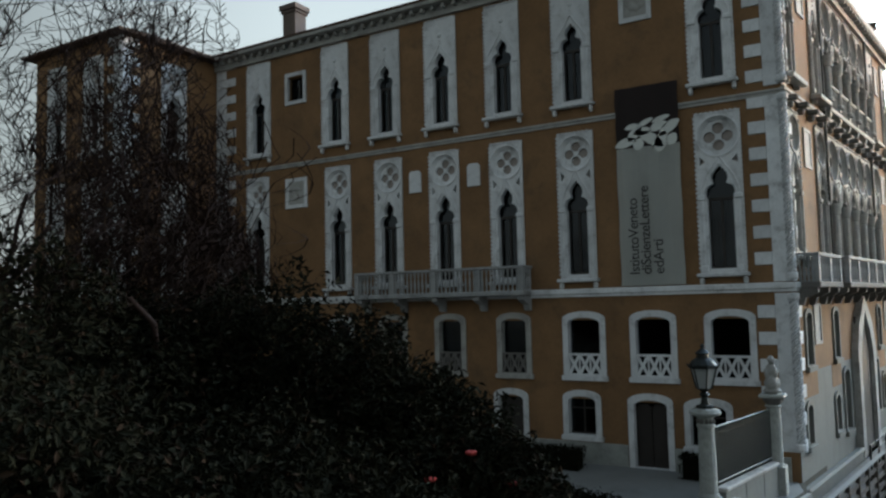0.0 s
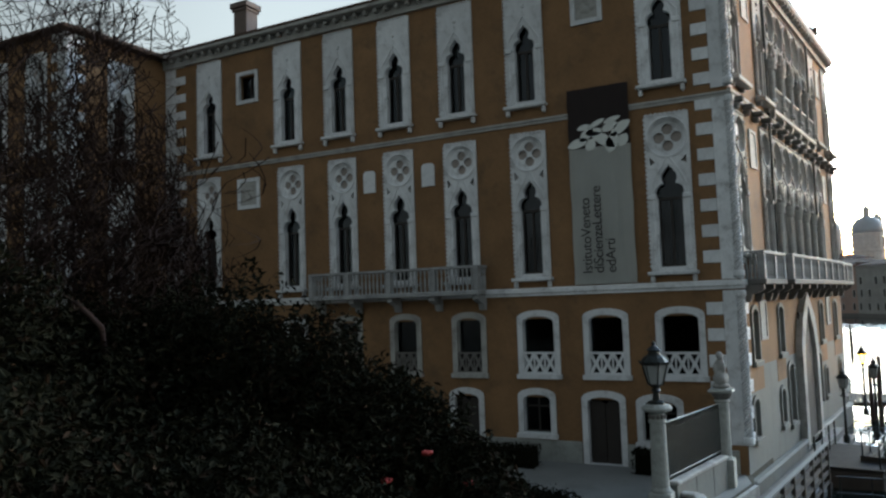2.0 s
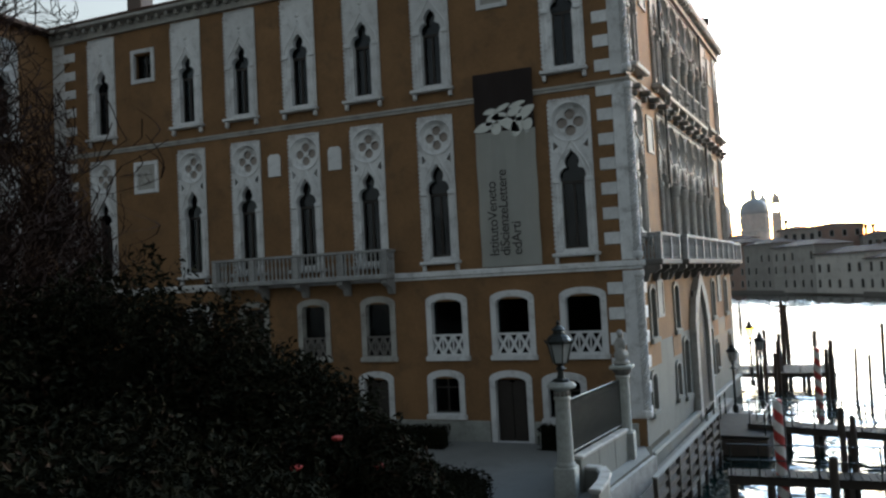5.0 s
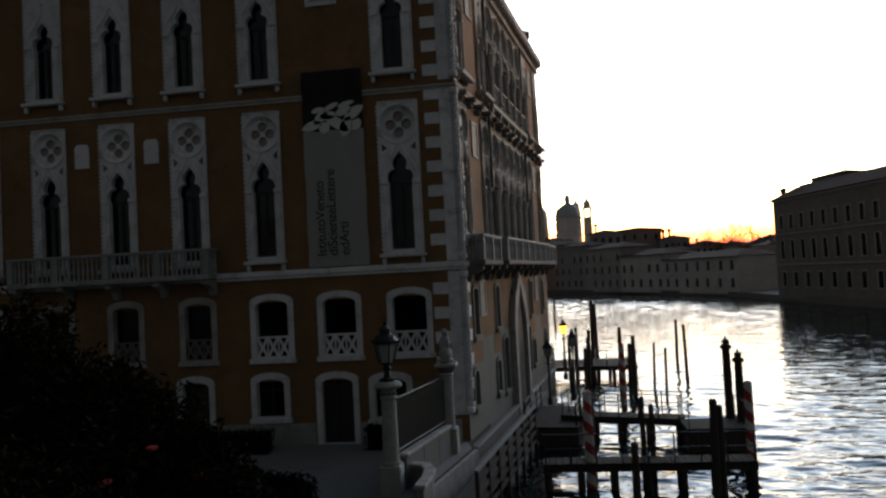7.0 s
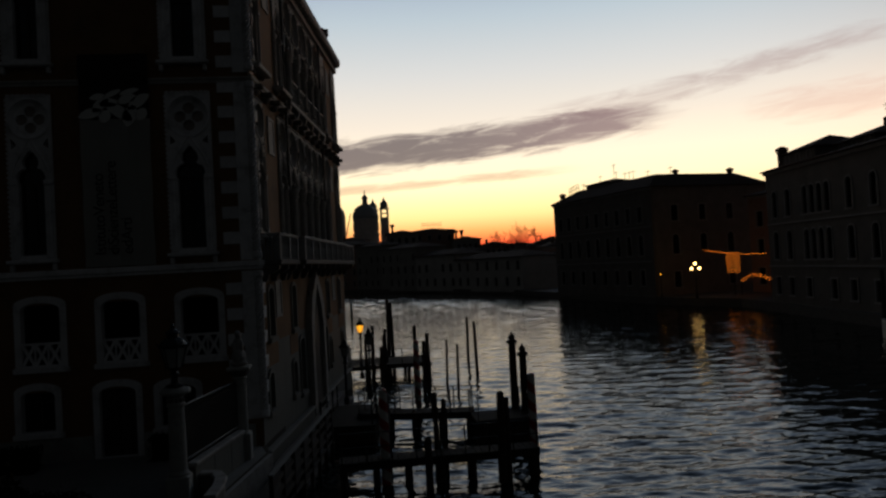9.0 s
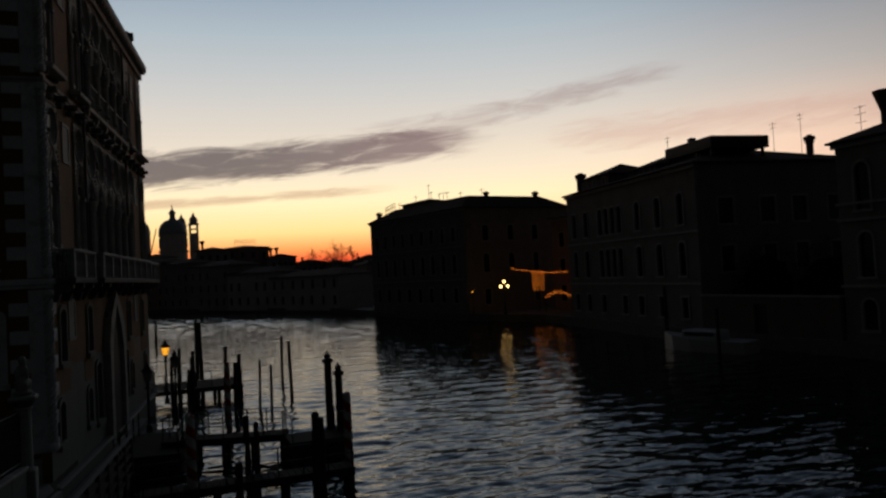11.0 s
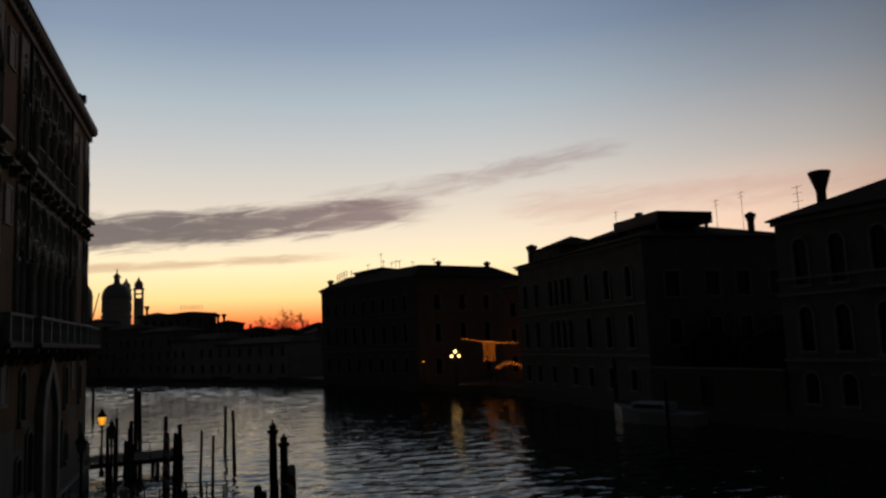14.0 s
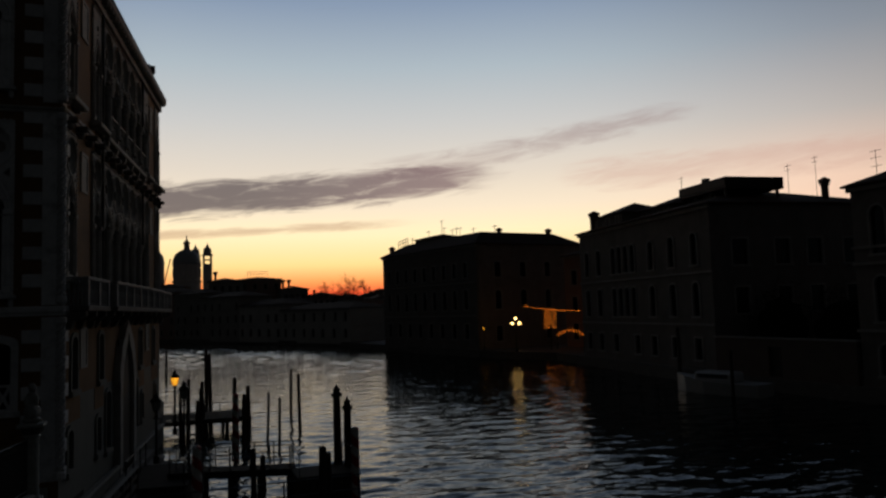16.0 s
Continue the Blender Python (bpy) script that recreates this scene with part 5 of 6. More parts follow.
for x, y, top in ((7.1, 33.2, 3.95), (7.42, 32.6, 3.45)):
    pole(x, y, top, 0.19, True, label="thick dark mooring pole with a turned cap")
for x, y, top in ((6.55, 27.6, 3.25), (1.0, 26.5, 3.25), (3.5, 41.3, 3.4)):
    pole(x, y, top, 0.17, False, STRIPES, label="mooring pole painted in red and white spirals")


def landing_stage(name, label, m, length, width, z, posts, rail=None, under=True):
    ob = thing(name, label, "jetty", m)
    n = int(length / 0.22)
    for i in range(n):
        put("plank", cached(("plank", width), lambda: boxed(0.005, 0.21, 0, width, -0.05, 0.0), PLANK), ob, pose(i * length / n, 0, z + 0.004 * math.sin(i * 2.7)))
    for y in (0.08, width - 0.2):
        part("beam", boxed(0, length, y, y + 0.14, z - 0.30, z - 0.06), TIMBER, ob)
    for i in range(posts):
        for y in (0.12, width - 0.12):
            put("support_post", cached(("support_post",), lambda: pile_mesh(), TIMBER), ob, pose(0.15 + (length - 0.3) * i / (posts - 1), y, z - 0.3))
    if rail:
        for y in rail:
            for i in range(posts + 2):
                put("rail_post", cached(("stage_rail_post",), lambda: boxed(-0.025, 0.025, -0.025, 0.025, 0.0, 1.0), IRON), ob, pose(0.1 + (length - 0.2) * i / (posts + 1), y, z))
            for h in (0.5, 0.98):
                b = bmesh.new()
                tube(b, [(0, y, z + h), (length, y, z + h)], 0.022, 5)
                part("handrail", b, IRON, ob)
    return ob


def pile_mesh():
    b = bmesh.new()
    lathe(b, [(0.13, -2.5), (0.12, 0.0)], 8)
    return b


landing_stage("jetty", "plank jetty on dark piles with a thin iron rail", pose(-0.6, 26.1, 0), 7.0, 0.95, 0.92, 7, rail=(0.05,))
landing_stage("jetty", "narrow gangway jetty with thin iron rails", pose(0.1, 34.4, 0, 0, 0, -17), 5.2, 1.1, 1.0, 5, rail=(0.05, 1.05))
landing_stage("jetty", "railed landing stage for boats beside the palace", pose(-0.5, 50.6, 0), 5.8, 4.0, 1.05, 5, rail=(0.06,))
pont = thing("pontoon", "dark floating pontoon with a worn grey deck", "pontoon", pose(6.2, 32.2, 0))
part("float_box", boxed(-1.15, 1.15, -1.0, 1.0, -0.3, 0.85, r=0.05), TIMBER, pont)
part("deck", boxed(-1.2, 1.2, -1.05, 1.05, 0.86, 0.94, r=0.02), PLANK, pont, "worn grey deck")
for i in range(2):
    bm = bmesh.new()
    tube(bm, [(-1.1 + 2.2 * i, -1, 0.94), (-1.1 + 2.2 * i, -1, 1.9), (-1.1 + 2.2 * i, 1, 1.9), (-1.1 + 2.2 * i, 1, 0.94)], 0.022, 5)
    part("guard_rail", bm, IRON, pont)
pont2 = thing("pontoon", "dark covered pontoon moored at the water gate", "pontoon", pose(-0.1, 35.5, 0, 0, 0, -8))
part("float_box", boxed(-1.1, 1.3, -2.6, 2.4, -0.3, 0.7, r=0.05), TIMBER, pont2)
part("deck", boxed(-1.15, 1.35, -2.65, 2.45, 0.71, 0.8, r=0.02), PLANK, pont2)
for x in (-1.0, 1.2):
    for y in (-2.4, -0.8, 0.8, 2.2):
        put("rail_post", cached(("pontoon_post",), lambda: boxed(-0.03, 0.03, -0.03, 0.03, 0, 1.05), IRON), pont2, pose(x, y, 0.8))
    b = bmesh.new()
    for h in (1.2, 1.5, 1.83):
        tube(b, [(x, -2.4, h), (x, 2.2, h)], 0.02, 5)
    part("handrail", b, IRON, pont2)


def street_lamp(x, y, z, h, lit):
    ob = thing("lamp_post", "iron lantern post on the landing stage, glowing warm" if lit else "unlit iron lantern post on the landing stage", "lamp post", pose(x, y, z), group="landing lamps")
    bm = bmesh.new()
    lathe(bm, [(0.14, 0), (0.14, 0.3), (0.07, 0.4), (0.05, h - 1.3), (0.09, h - 1.25)], 8)
    part("post", bm, IRON, ob)
    lantern(ob, pose(0, 0, h - 1.27) @ Matrix.Diagonal((0.8, 0.8, 0.75, 1)), lit)
    return ob


street_lamp(0.58, 45.5, 1.0, 3.6, True)
street_lamp(0.95, 41.0, 0.5, 3.8, False)
street_lamp(-0.35, 40.0, 0.5, 3.4, False)


# ---- houses of the far bank ----
def simple_window(parent, m, w, h, arched, stone):
    key = ("far_window", round(w, 2), round(h, 2), arched, stone.name)

    def surround():
        bm = bmesh.new()
        if arched:
            outer = [(w / 2 + 0.16, 0)] + arc(0, h - w / 2, w / 2 + 0.16, 0, 180, 10) + [(-w / 2 - 0.16, 0)]
            inner = [(w / 2, 0.06)] + arc(0, h - w / 2, w / 2, 0, 180, 10) + [(-w / 2, 0.06)]
        else:
            outer = [(-w / 2 - 0.16, 0), (w / 2 + 0.16, 0), (w / 2 + 0.16, h + 0.16), (-w / 2 - 0.16, h + 0.16)]
            inner = [(-w / 2, 0.06), (w / 2, 0.06), (w / 2, h), (-w / 2, h)]
        plate(bm, outer, [inner], -0.07, 0.1)
        box(bm, -w / 2 - 0.25, w / 2 + 0.25, -0.16, -0.072, -0.12, 0.05)
        return bm
    win = put("window", cached(key, surround, stone), parent, m)
    put("pane", cached(("far_pane", round(w, 2), round(h, 2)), lambda: boxed(-w / 2 - 0.02, w / 2 + 0.02, 0.2, 0.21, 0.0, h + 0.02), GLASS), win)
    return win


def house(name, label, m, width, depth, height, rows, mat, roof_rise=2.5, stone=FARSTONE, side_rows=(), cornice=True, roof=True, flat_top=0.0):
    """A house whose canal front lies along local x; rows: (sill, window height, window width, centres, arched)."""
    ob = thing(name, label, "building", m, group="houses on the far bank")
    holes = [(x - w / 2 - 0.03, x + w / 2 + 0.03, z, z + h + 0.03) for z, h, w, xs, a in rows for x in xs]
    bm = bmesh.new()
    wall_mesh(bm, 0, width, 0.6, height, holes, 0.4)
    part("front_wall", bm, mat, ob)
    for z, h, w, xs, a in rows:
        for x in xs:
            simple_window(ob, pose(x, 0, z), w, h, a, stone)
    sh = [(x - w / 2 - 0.03, x + w / 2 + 0.03, z, z + h + 0.03) for z, h, w, xs, a in side_rows for x in xs]
    bm = bmesh.new()
    wall_mesh(bm, 0.42, depth, 0.6, height, sh, 0.4)
    sm = pose(width, 0, 0, 0, 0, 90)
    part("side_wall", bm, mat, ob, "", sm)
    for z, h, w, xs, a in side_rows:
        for x in xs:
            simple_window(ob, sm @ pose(x, 0, z), w, h, a, stone)
    bm = bmesh.new()
    box(bm, 0, 0.4, 0.42, depth, 0.6, height)
    box(bm, 0.42, width - 0.42, depth - 0.4, depth, 0.6, height)
    part("back_wall", bm, mat, ob)
    if cornice:
        bm = bmesh.new()
        box(bm, -0.2, width + 0.2, -0.22, -0.004, height - 0.35, height - 0.004)
        part("cornice", bm, stone, ob)
    if roof:
        bm = bmesh.new()
        if flat_top:
            o = 0.45
            rings = [[bm.verts.new(p) for p in ((-o + k, -o + k, z), (width + o - k, -o + k, z), (width + o - k, depth + o - k, z), (-o + k, depth + o - k, z))]
                     for k, z in ((0, height), (0, height + 0.14), (flat_top, height + roof_rise))]
            for a, b in zip(rings, rings[1:]):
                for k in range(4):
                    bm.faces.new((a[k], a[(k + 1) % 4], b[(k + 1) % 4], b[k]))
            bm.faces.new(rings[0])
            bm.faces.new(rings[2])
        else:
            hip_roof(bm, 0, width, 0, depth, height, roof_rise, 0.45)
        part("roof", bm, TILES, ob, "tiled roof")
    return ob


def spread(x0, x1, n):
    return [x0 + (x1 - x0) * i / (n - 1) for i in range(n)]


def side_pose(ax, ay, bx, by):
    """Local x from a to b; the inside lies to the left of that way."""
    return Matrix.Translation((ax, ay, 0)) @ pose(0, 0, 0, 0, 0, math.degrees(math.atan2(by - ay, bx - ax)))


# the nearest one, with an arcaded loggia and a flared chimney
near = house("palazzo_arcaded", "old grey palazzo with rows of arched loggia windows", side_pose(46.3, 40.5, 46.9, 17.5), 23, 16, 15.2,
             [(10.3, 3.4, 1.15, [2.0, 4.9, 18.3, 21.2], True), (10.9, 2.9, 1.15, [8.0, 9.7, 11.4, 13.1, 14.8], True), (5.6, 3.2, 1.1, [2.0, 4.9, 18.3, 21.2], True), (5.4, 3.4, 1.15, [8.0, 9.7, 11.4, 13.1, 14.8], True),
              (1.9, 2.2, 1.1, [2.0, 4.9, 8.2, 14.6, 18.3, 21.2], True), (1.2, 3.0, 2.2, [11.4], True)], PLASTER_GREY, 3.6)
for z in (4.9, 9.6, 10.75):
    part("string_course", boxed(-0.1, 23.1, -0.18, -0.004, z, z + 0.2), FARSTONE, near)
for x0, x1, z in ((7.0, 15.8, 9.85), (7.0, 15.8, 4.2)):
    bm = bmesh.new()
    rbox(bm, x0, x1, -0.9, -0.19, z - 0.15, z, 0.02)
    rbox(bm, x0, x1, -0.9, -0.75, z + 0.85, z + 0.97, 0.02)
    for i in range(36):
        lathe(bm, [(0.05, 0), (0.06, 0.3), (0.04, 0.6), (0.05, 0.86)], 6, at=(x0 + 0.12 + (x1 - x0 - 0.24) * i / 35, -0.82, z))
    part("balcony", bm, FARSTONE, near, "stone balcony with balusters")


def flared_chimney(parent, m, h):
    bm = bmesh.new()
    lathe(bm, [(0.36, -0.8), (0.34, h * 0.45), (0.42, h * 0.55), (0.78, h * 0.95), (0.80, h), (0.55, h + 0.06)], 12)
    return part("flared_chimney", bm, BRICK, parent, "flared funnel-shaped chimney", m)


flared_chimney(near, pose(2.4, 2.4, 16.0), 2.7)
near_attic = part("attic", boxed(8.4, 15.0, 3.2, 8.0, 16.2, 18.7), PLASTER_GREY, near)
bm = bmesh.new()
hip_roof(bm, 8.4, 15.0, 3.2, 8.0, 18.702, 0.9, 0.3)
part("attic_roof", bm, TILES, near_attic)
bm = bmesh.new()
tube(bm, [(1.0, 1.6, 15.6), (1.0, 1.6, 17.9)], 0.025, 4)
for z in (16.7, 17.3, 17.8):
    tube(bm, [(0.55, 1.6, z), (1.45, 1.6, z)], 0.018, 4)
part("aerial", bm, IRON, near)

# brick palazzo with a roof terrace, its garden beside it
mid = house("palazzo_terrace", "dark Gothic palazzo with a roof terrace and attic", side_pose(49.3, 83.5, 46.2, 55.5), 28.2, 20, 16.2,
            [(10.8, 3.0, 1.1, [2.0, 5.2, 17.5, 21.5, 25.5], True), (10.8, 3.0, 1.0, [9.0, 10.5, 12.0, 13.5], True), (6.0, 3.2, 1.1, [2.0, 5.2, 17.5, 21.5, 25.5], True), (6.0, 3.2, 1.0, [9.0, 10.5, 12.0, 13.5], True),
             (2.0, 2.0, 1.1, [2.0, 5.2, 9.0, 14.0, 17.5, 21.5, 25.5], False)], PLASTER_GREY, 3.0,
            side_rows=[(10.6, 2.4, 1.6, [3.0, 7.5, 11.0, 15.0], False), (6.2, 2.4, 1.4, [3.0, 7.5, 11.0, 15.0], False)])
for z in (5.2, 10.0):
    part("string_course", boxed(-0.1, 28.3, -0.16, -0.004, z, z + 0.18), FARSTONE, mid)
chimney(mid, 1.2, 1.6, 15.8, 3.1, 0.8)
chimney(mid, 26.0, 14.5, 15.9, 3.1, 0.5)
for x0, x1, y0, y1, z, rise in ((1.9, 9.2, 1.3, 8.5, 17.85, 1.7), (10.2, 17.2, 3.0, 9.0, 17.7, 1.35)):
    attic = part("attic", boxed(x0, x1, y0, y1, 15.9, z), PLASTER_GREY, mid)
    bm = bmesh.new()
    hip_roof(bm, x0, x1, y0, y1, z + 0.002, rise, 0.3)
    part("attic_roof", bm, TILES, attic)
    for k in range(3):
        simple_window(attic, pose(x0 + (x1 - x0) * (k + 0.5) / 3, y0 - 0.004, 16.7), 0.7, 0.95, False, FARSTONE)
alt = bmesh.new()
rbox(alt, 17.0, 25.2, 4.0, 10.5, 18.15, 18.4, 0.04)
for x in (17.4, 19.8, 22.4, 24.8):
    for y in (4.3, 10.0):
        box(alt, x - 0.12, x + 0.12, y - 0.12, y + 0.12, 15.7, 18.15)
rbox(alt, 17.2, 22.6, 4.6, 9.9, 15.7, 18.1, 0.03)
rbox(alt, 17.0, 25.2, 4.0, 10.5, 18.42, 19.3, 0.04)
for x in (18.2, 20.6, 22.8):
    rbox(alt, x, x + 0.7, 4.4, 5.0, 19.3, 19.3 + 0.25 * (1 + math.sin(x)), 0.05)
part("roof_terrace", alt, WOOD, mid, "dark roof terrace on posts")
for x, y, h in ((16.0, 5.0, 20.9), (24.0, 12.0, 20.8), (25.5, 14.0, 21.4)):
    bm = bmesh.new()
    tube(bm, [(x, y, 16.5), (x, y, h)], 0.03, 4)
    tube(bm, [(x - 0.5, y, h - 0.2), (x + 0.5, y, h - 0.2)], 0.02, 4)
    tube(bm, [(x - 0.4, y, h - 0.6), (x + 0.4, y, h - 0.6)], 0.02, 4)
    part("aerial", bm, IRON, mid)
gw = thing("garden_wall", "old brick garden wall with a gate on the canal", "wall", side_pose(45.95, 55.3, 46.05, 40.7))
bm = bmesh.new()
wall_mesh(bm, 0, 14.6, 0.6, 4.2, [(6.2, 7.6, 1.2, 3.6)], 0.35)
part("wall", bm, BRICK, gw)
part("gate_leaf", boxed(6.2, 7.6, 0.15, 0.2, 1.15, 3.6), WOOD, gw)
part("coping", boxed(-0.05, 14.65, -0.08, 0.43, 4.202, 4.34), FARSTONE, gw)
for i, (x, y, r, top) in enumerate(((50, 51.5, 3.0, 8.6), (51, 46.0, 3.2, 8.2), (49.5, 42.9, 2.2, 7.2))):
    shrub(-math.degrees(math.atan2(x, y)), math.hypot(x, y), r, top, 60 + i, 6000, "dark garden tree behind the canal wall")

# long palazzo at the bend, with the small square beside it
long_p = house("palazzo_corner", "large dark palazzo with a tiled roof at the bend", side_pose(38.9, 138.0, 45.2, 107.5), 31.1, 22, 17.35,
               [(12.2, 2.4, 1.2, spread(2.5, 28, 9), False), (7.2, 3.2, 1.2, spread(2.5, 28, 9), True), (2.6, 2.4, 1.2, spread(2.5, 28, 8), False)], PLASTER_GREY, 2.35, flat_top=4.0,
               side_rows=[(12.2, 2.4, 1.2, [4, 9, 14, 19], False), (7.2, 3.0, 1.2, [4, 9, 14, 19], True), (2.2, 2.4, 1.2, [4, 14, 19], False)])
for z in (6.2, 11.4):
    part("string_course", boxed(-0.1, 30.6, -0.16, -0.004, z, z + 0.2), FARSTONE, long_p)
chimney(long_p, 1.2, 1.4, 17.3, 2.0, 0.7)
chimney(long_p, 27.0, 18, 18.0, 2.5, 0.6)
chimney(long_p, 21.0, 12, 19.4, 1.7, 0.6)
attic = part("attic", boxed(5.2, 13.5, 4.2, 9.0, 18.6, 20.3), PLASTER_GREY, long_p)
bm = bmesh.new()
hip_roof(bm, 5.2, 13.5, 4.2, 9.0, 20.302, 0.75, 0.3)
part("attic_roof", bm, TILES, attic)
bm = bmesh.new()      # roof terrace of thin posts by the eave
for i in range(5):
    box(bm, 2.6 + 0.9 * i, 2.68 + 0.9 * i, 2.0, 2.08, 17.8, 20.2 + 0.12 * i)
for z in (19.6, 20.2):
    tube(bm, [(2.6, 2.0, z), (6.3, 2.0, z + 0.5)], 0.05, 4)
part("roof_terrace", bm, WOOD, long_p, "light roof terrace of thin posts")
for x, y, z, h in ((4.5, 4, 18.5, 21.0), (7.2, 6, 19.0, 22.1), (8.6, 8, 19, 24.0), (9.4, 8, 19, 22.6), (10.6, 9, 19.2, 22.2), (12, 9, 19.3, 22.3), (13.2, 9, 19.3, 22.2), (14.6, 11, 19.2, 22.0), (22.5, 10, 19.0, 21.6)):
    bm = bmesh.new()
    tube(bm, [(x, y, z - 1), (x, y, h)], 0.05, 4)
    tube(bm, [(x - 0.8, y, h - 0.3), (x + 0.8, y, h - 0.3)], 0.035, 4)
    part("aerial", bm, IRON, long_p)
back = house("house_behind_square", "dark house behind the small square", side_pose(58.5, 104.0, 63.5, 86.0), 18.5, 14, 15.0,
             [(10.5, 2.2, 1.1, spread(2, 16, 5), False), (6.3, 2.4, 1.1, spread(2, 16, 5), False), (2.2, 2.4, 1.2, spread(2, 16, 4), False)], PLASTER_PINK, 2.5)

# lamp with globes, and festive lights in the square
gl = thing("globe_lamp", "street lamp with three glowing globes on the quay", "street lamp", pose(46.6, 97.3, 1.1))
bm = bmesh.new()
lathe(bm, [(0.2, 0), (0.2, 0.4), (0.08, 0.6), (0.06, 3.8), (0.05, 4.55)], 8)
for a in (-26, 154):
    tube(bm, [(0, 0, 3.5), (0.45 * math.cos(radians(a)), 0.45 * math.sin(radians(a)), 3.6), (0.5 * math.cos(radians(a)), 0.5 * math.sin(radians(a)), 3.85)], 0.035, 5)
part("post", bm, IRON, gl)
for x, y, z in ((0.45, -0.22, 4.05), (-0.45, 0.22, 4.05), (0, 0, 4.72)):
    b = bmesh.new()
    bmesh.ops.create_icosphere(b, subdivisions=2, radius=0.2)
    part("globe", b, GLOWWHITE, gl, "glowing glass globe", pose(x, y, z), True)


ql = thing("quay_lamp", "small quay lamp with one pale glowing globe", "street lamp", pose(45.3, 105.8, 1.1))
bm = bmesh.new()
lathe(bm, [(0.12, 0), (0.12, 0.3), (0.05, 0.4), (0.045, 3.1), (0.08, 3.15)], 8)
part("post", bm, IRON, ql)
bm = bmesh.new()
bmesh.ops.create_icosphere(bm, subdivisions=2, radius=0.11)
part("globe", bm, GLOW, ql, "glowing glass globe", pose(0, 0, 3.28), True)


def festoon(label, cable, bulbs, posts=()):
    ob = thing("string_lights", label, "string lights", group="festive lights")
    bm = bmesh.new()
    tube(bm, cable, 0.015, 3)
    part("cable", bm, IRON, ob)
    for x, y, z in posts:
        part("post", boxed(x - 0.04, x + 0.04, y - 0.04, y + 0.04, 1.1, z), WOOD, ob)
    for p in bulbs:
        def drop():
            b = bmesh.new()
            lathe(b, [(0.015, -0.06), (0.042, -0.03), (0.042, 0.015), (0.015, 0.04)], 6)
            return b
        put("bulb", cached(("bulb",), drop, BULB), ob, pose(*p))


line = [(49.8 + 6.6 * i / 34, 101.0 - 4.5 * i / 34, 7.6 - 0.9 * i / 34 - 0.3 * math.sin(math.pi * i / 34)) for i in range(35)]
festoon("amber festive lights strung over the square", [(50.4, 108.35, 7.9)] + line + [(60.55, 96.5, 6.9)], line)
net = [(52.3 + 0.32 * (i % 5) + 0.12 * math.sin(i * 3), 99.3 - 0.18 * (i % 5), 7.0 - 2.7 * (i // 5) / 12) for i in range(65)]
festoon("hanging net of amber festive lights", net, net, [(53.0, 99.0, 7.05)])
arch_l = [(53.7 + 3.2 * i / 30, 98.4 - 2.0 * i / 30, 3.1 + 0.75 * abs(math.sin(math.pi * i / 30)) + 0.2 * math.sin(i * 2.2)) for i in range(31)]
festoon("arched amber festive lights above a stall", arch_l, arch_l, [(53.7, 98.4, 3.1), (56.9, 96.4, 3.1)])

# moored white motor boat
boat = thing("motor_boat", "white motor boat with a low cabin moored by the wall", "boat", side_pose(41.0, 54.2, 43.2, 46.4))
bm = bmesh.new()
secs = []
for t, w, zl in ((0, 0.15, 1.5), (0.15, 0.8, 1.3), (0.4, 1.25, 1.05), (0.75, 1.3, 0.95), (1.0, 1.2, 0.95)):
    x = 8.0 * t
    secs.append([bm.verts.new(p) for p in ((x, -w, zl), (x, -w * 0.85, 0.0), (x, 0, -0.35), (x, w * 0.85, 0.0), (x, w, zl))])
for a, b in zip(secs, secs[1:]):
    for i in range(4):
        bm.faces.new((a[i], a[i + 1], b[i + 1], b[i]))
    bm.faces.new((a[4], a[0], b[0], b[4]))
bm.faces.new(secs[0])
bm.faces.new(secs[-1][::-1])
part("hull", bm, HULL, boat)
part("cabin", boxed(2.2, 5.6, -0.95, 0.95, 0.9, 1.75, r=0.15), HULL, boat)
part("cabin_windows", boxed(2.6, 5.3, -0.97, 0.97, 1.3, 1.6), GLASS, boat, "dark cabin windows")
bm = bmesh.new()
for y in (-1.0, 1.0):
    tube(bm, [(0.4, y * 0.5, 1.45), (0.6, y * 0.6, 1.95), (2.4, y * 0.95, 1.8)], 0.02, 4)
part("bow_rail", bm, IRON, boat)
pole(42.0, 55.3, 5.2, 0.16)
pole(40.6, 47.2, 3.6, 0.14)

# ---- the row at the bend, the domes and the distance ----
ROW = [((37.5, 160), (27.0, 188.5), 8.3, PLASTER_PALE, 7, "low pale house at the canal bend"), ((27.0, 188.5), (18.6, 205.5), 9.9, PLASTER_PALE, 5, "white plastered house at the canal bend"),
       ((18.6, 205.5), (10.0, 225), 12.5, PLASTER_SOFT, 5, "grey house at the canal bend"), ((10.0, 225), (3.0, 238), 14.0, PLASTER_SOFT, 4, "tall grey house at the canal bend"),
       ((3.0, 238), (-10, 257), 15.0, PLASTER_PINK, 5, "pale red house at the canal bend")]
for (bx, by), (ax, ay), h, mat, n, label in ROW:
    ln = math.hypot(bx - ax, by - ay)
    sway = random.Random(int(h * 10))
    rows = [(z, 1.9, 0.95, [x + sway.uniform(-0.5, 0.5) for x in spread(1.8, ln - 1.8, n) if sway.random() < 0.85], z < 3) for z in (2.0, 5.6, 9.0) if z + 2.4 < h]
    house("canal_house", label, side_pose(ax, ay, bx, by), ln, 10, h, rows, mat, 1.6)
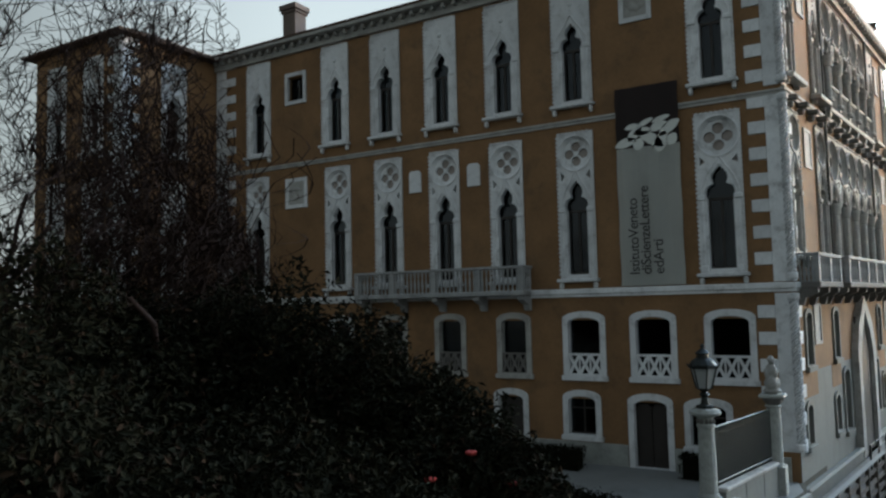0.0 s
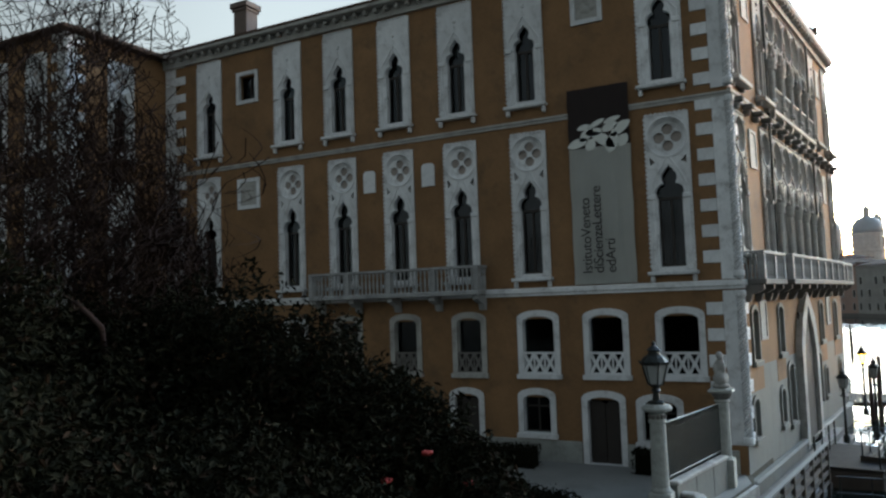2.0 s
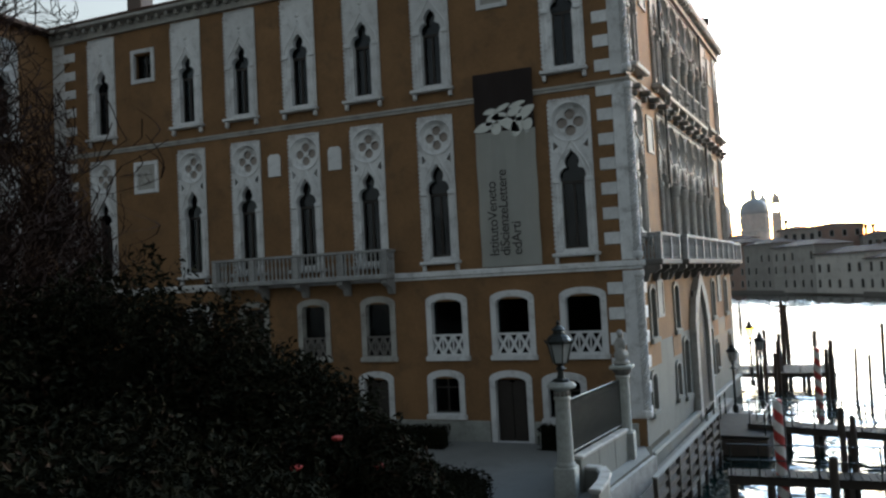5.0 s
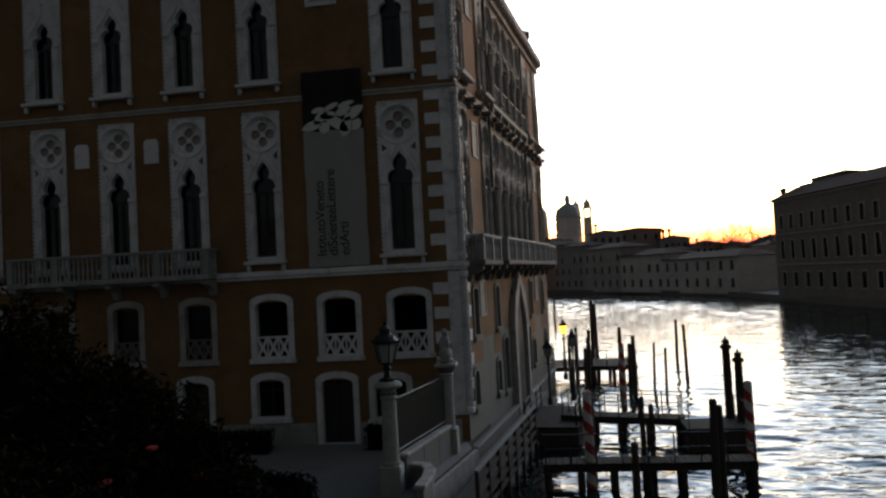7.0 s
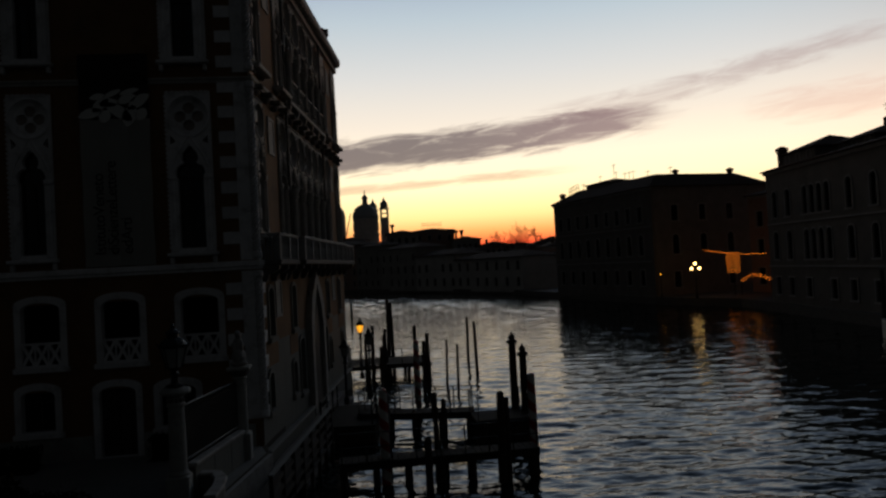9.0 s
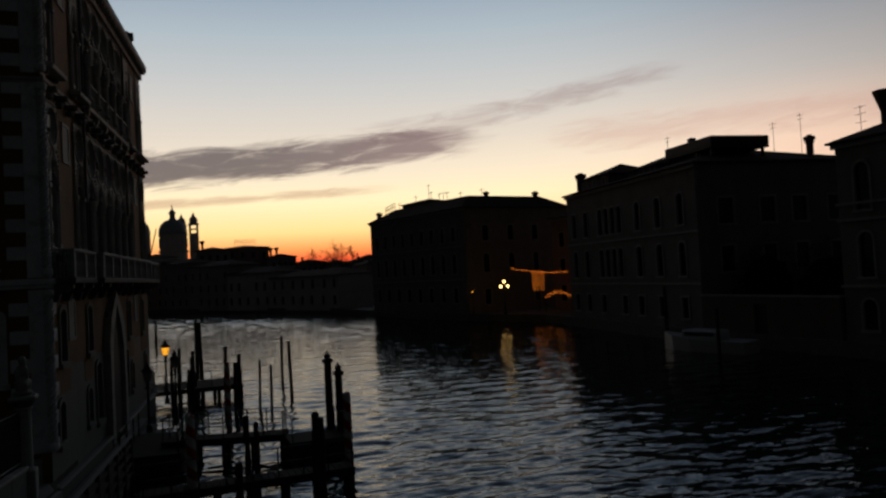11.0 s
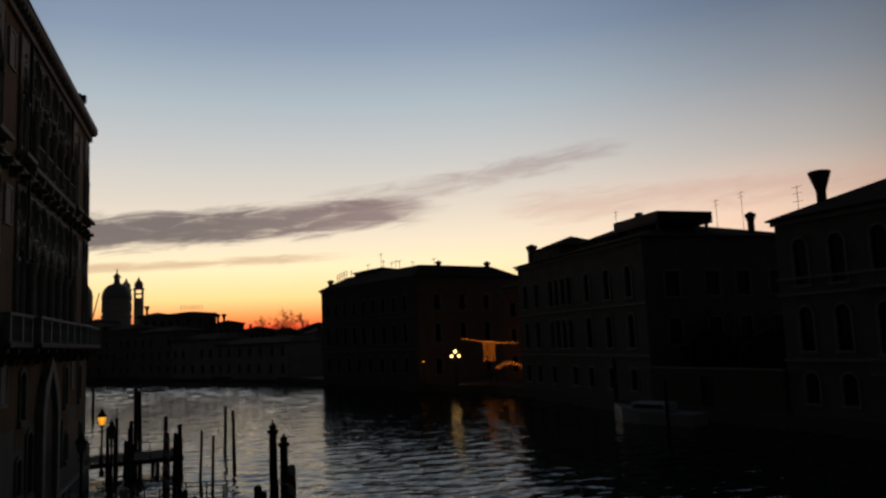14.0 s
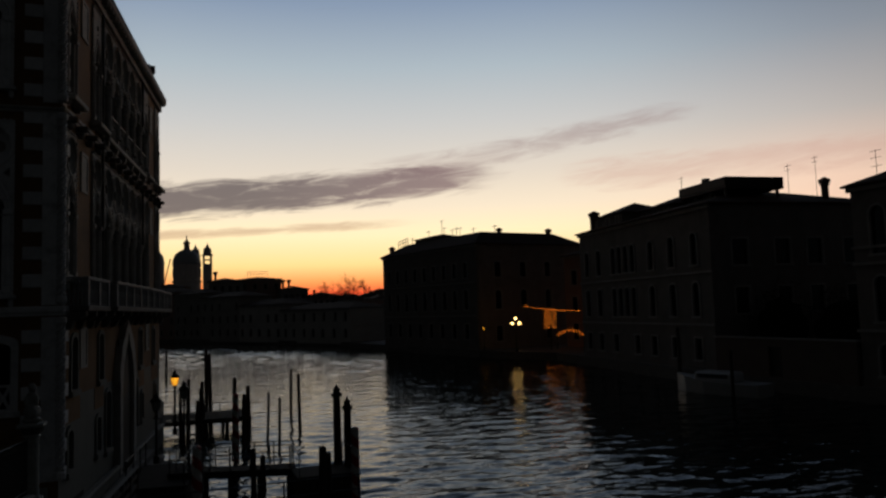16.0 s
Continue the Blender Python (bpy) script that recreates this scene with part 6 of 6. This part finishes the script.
# houses behind: centre, width, eave height, roof rise, funnel chimneys
BEHIND = ((18.0, 240, 10, 18.0, 1.3, (2.0,)), (28.5, 243, 13, 18.6, 1.0, ()), (38.0, 236, 8.5, 15.0, 1.3, (1.2, 3.0)), (46.0, 230, 8.5, 12.8, 1.2, ()), (54.0, 228, 8.0, 12.0, 1.4, ()), (35.0, 212, 9.0, 11.0, 1.4, ()),
          (61.0, 222, 8, 11.0, 1.4, ()), (60, 205, 16, 11.5, 2.4, ()), (2, 262, 12, 17.2, 1.6, ()), (58, 180, 18, 10.5, 2.4, ()), (62, 150, 14, 11.5, 2.4, ()))
for i, (x, y, w, h, rise, funnels) in enumerate(BEHIND):
    ob = house("canal_house", "tiled house behind the canal row", pose(x - w / 2, y, 0), w, 12, h, [(h - 3.2, 1.8, 1.0, spread(1.6, w - 1.6, 4), False)], (PLASTER_SOFT, PLASTER_PINK)[i % 2], rise)
    if i > 2:
        chimney(ob, 1.8 + i % 3, 3, h + 0.2, 1.5, 0.6)
    for fx in funnels:
        flared_chimney(ob, pose(fx, 3, h + 0.9), 2.2)
    if i == 1:
        bm = bmesh.new()
        for k in range(8):
            box(bm, 3.0 + 0.9 * k, 3.08 + 0.9 * k, 4.0, 4.08, h + 0.6, h + 2.6)
        for z in (h + 1.9, h + 2.6):
            box(bm, 2.9, 9.5, 4.0, 4.09, z, z + 0.1)
        part("roof_terrace", bm, WOOD, ob, "open roof terrace railing")


def church():
    ob = thing("domed_church", "great grey domed church with two bell towers far off", "church", pose(15.4, 560, 0))
    bm = bmesh.new()
    lathe(bm, [(12, 0), (12, 22), (13.5, 22.2), (13.5, 24), (10, 24.5)], 16)
    part("nave", bm, PLASTER_PALE, ob)
    bm = bmesh.new()
    lathe(bm, [(9.4, 24), (9.4, 31.5), (10.0, 31.8), (10.0, 33), (9.1, 33.2), (9.1, 42.5), (9.6, 42.7), (9.6, 43.8), (9.0, 44)], 24)
    drum = part("drum", bm, PLASTER_PALE, ob)
    for k in range(16):
        put("pilaster", cached(("pilaster",), lambda: boxed(9.0, 9.5, -0.9, 0.9, 35, 41.5), PLASTER_PALE), drum, pose(0, 0, 0, 0, 0, 22.5 * k))
    bm = bmesh.new()
    lathe(bm, [(9.6, 44), (9.5, 46.4), (8.9, 49), (7.6, 51.5), (5.4, 53.5), (2.8, 54.6), (1.6, 54.8)], 24)
    part("dome", bm, LEAD, ob, "grey lead dome", smooth=True)
    bm = bmesh.new()
    lathe(bm, [(2.4, 54.2), (2.6, 55.2), (1.9, 55.4), (1.9, 58.6), (2.5, 58.8), (2.2, 59.8), (1.3, 61), (0.4, 62), (0.3, 65)], 12)
    part("lantern", bm, PLASTER_PALE, ob)
    for x, z in ((14.9, 61), (6.6, 60)):
        bm = bmesh.new()
        r = 3.2
        box(bm, x - r, x + r, 18, 23, 0, z - 15)
        box(bm, x - r, x + r, 18.3, 22.7, z - 12.4, z - 11.6)
        for sx in (-1, 1):
            for sy in (18, 22):
                box(bm, x + sx * r - (1.3 if sx > 0 else 0), x + sx * r + (0 if sx > 0 else 1.3), sy, sy + 1, z - 15, z - 9)
        box(bm, x - r - 0.4, x + r + 0.4, 17.6, 23.4, z - 9, z - 7.8)
        lathe(bm, [(2.8, 0), (3.0, 2.2), (2.5, 4.2), (1.2, 5.2), (1.1, 6), (0.3, 7.2), (0.2, 8.5)], 10, at=(x, 20.5, z - 7.8))
        part("bell_tower", bm, PLASTER_PALE, ob)
    bm = bmesh.new()
    lathe(bm, [(8.0, 24), (8.0, 41), (8.2, 43), (7.4, 47), (5.4, 50), (2.0, 52.2), (0.9, 52.6), (0.8, 54), (0.1, 56)], 18, at=(-22.8, -40, 0))
    part("lesser_dome", bm, LEAD, ob, smooth=True)
    bm = bmesh.new()
    tube(bm, [(-15.5, -20, 28), (-11.0, -20, 47)], 0.35, 4)
    part("crane_jib", bm, IRON, ob)


church()
bare_tree(49.0, 207.0, 19.5, 33, 0.8, 7, "bare winter tree on the far bank", twig=0.045)
far_row = thing("distant_roofs", "distant roofs along the horizon", "skyline", kind="stuff")
bm = bmesh.new()
rr = random.Random(9)
for i in range(90):
    x, y = rr.uniform(-160, 420), rr.uniform(290, 520)
    w, h = rr.uniform(10, 22), rr.uniform(7, 12)
    box(bm, x, x + w, y, y + 12, 0.9, h)
    hip_roof(bm, x, x + w, y, y + 12, h, 2.2, 0.3)
part("roofs", bm, PLASTER_PINK, far_row)


# light of the lamps that burn at dawn
for name, at, power, size, colour in (("globe_lamp_light", (46.3, 96.9, 4.7), 1.8, 0.35, (1.0, 0.55, 0.18)), ("festive_light", (52.4, 98.4, 5.6), 0.7, 0.4, (1.0, 0.38, 0.06)),
                                     ("stall_light", (54.9, 97.0, 3.2), 0.8, 0.4, (1.0, 0.38, 0.06)), ("landing_lamp_light", (0.58, 45.5, 4.15), 1.0, 0.2, (1.0, 0.5, 0.12))):
    lamp = bpy.data.lights.new(name, "POINT")
    lamp.energy, lamp.shadow_soft_size, lamp.color = power, size, colour
    new(name, lamp).location = at
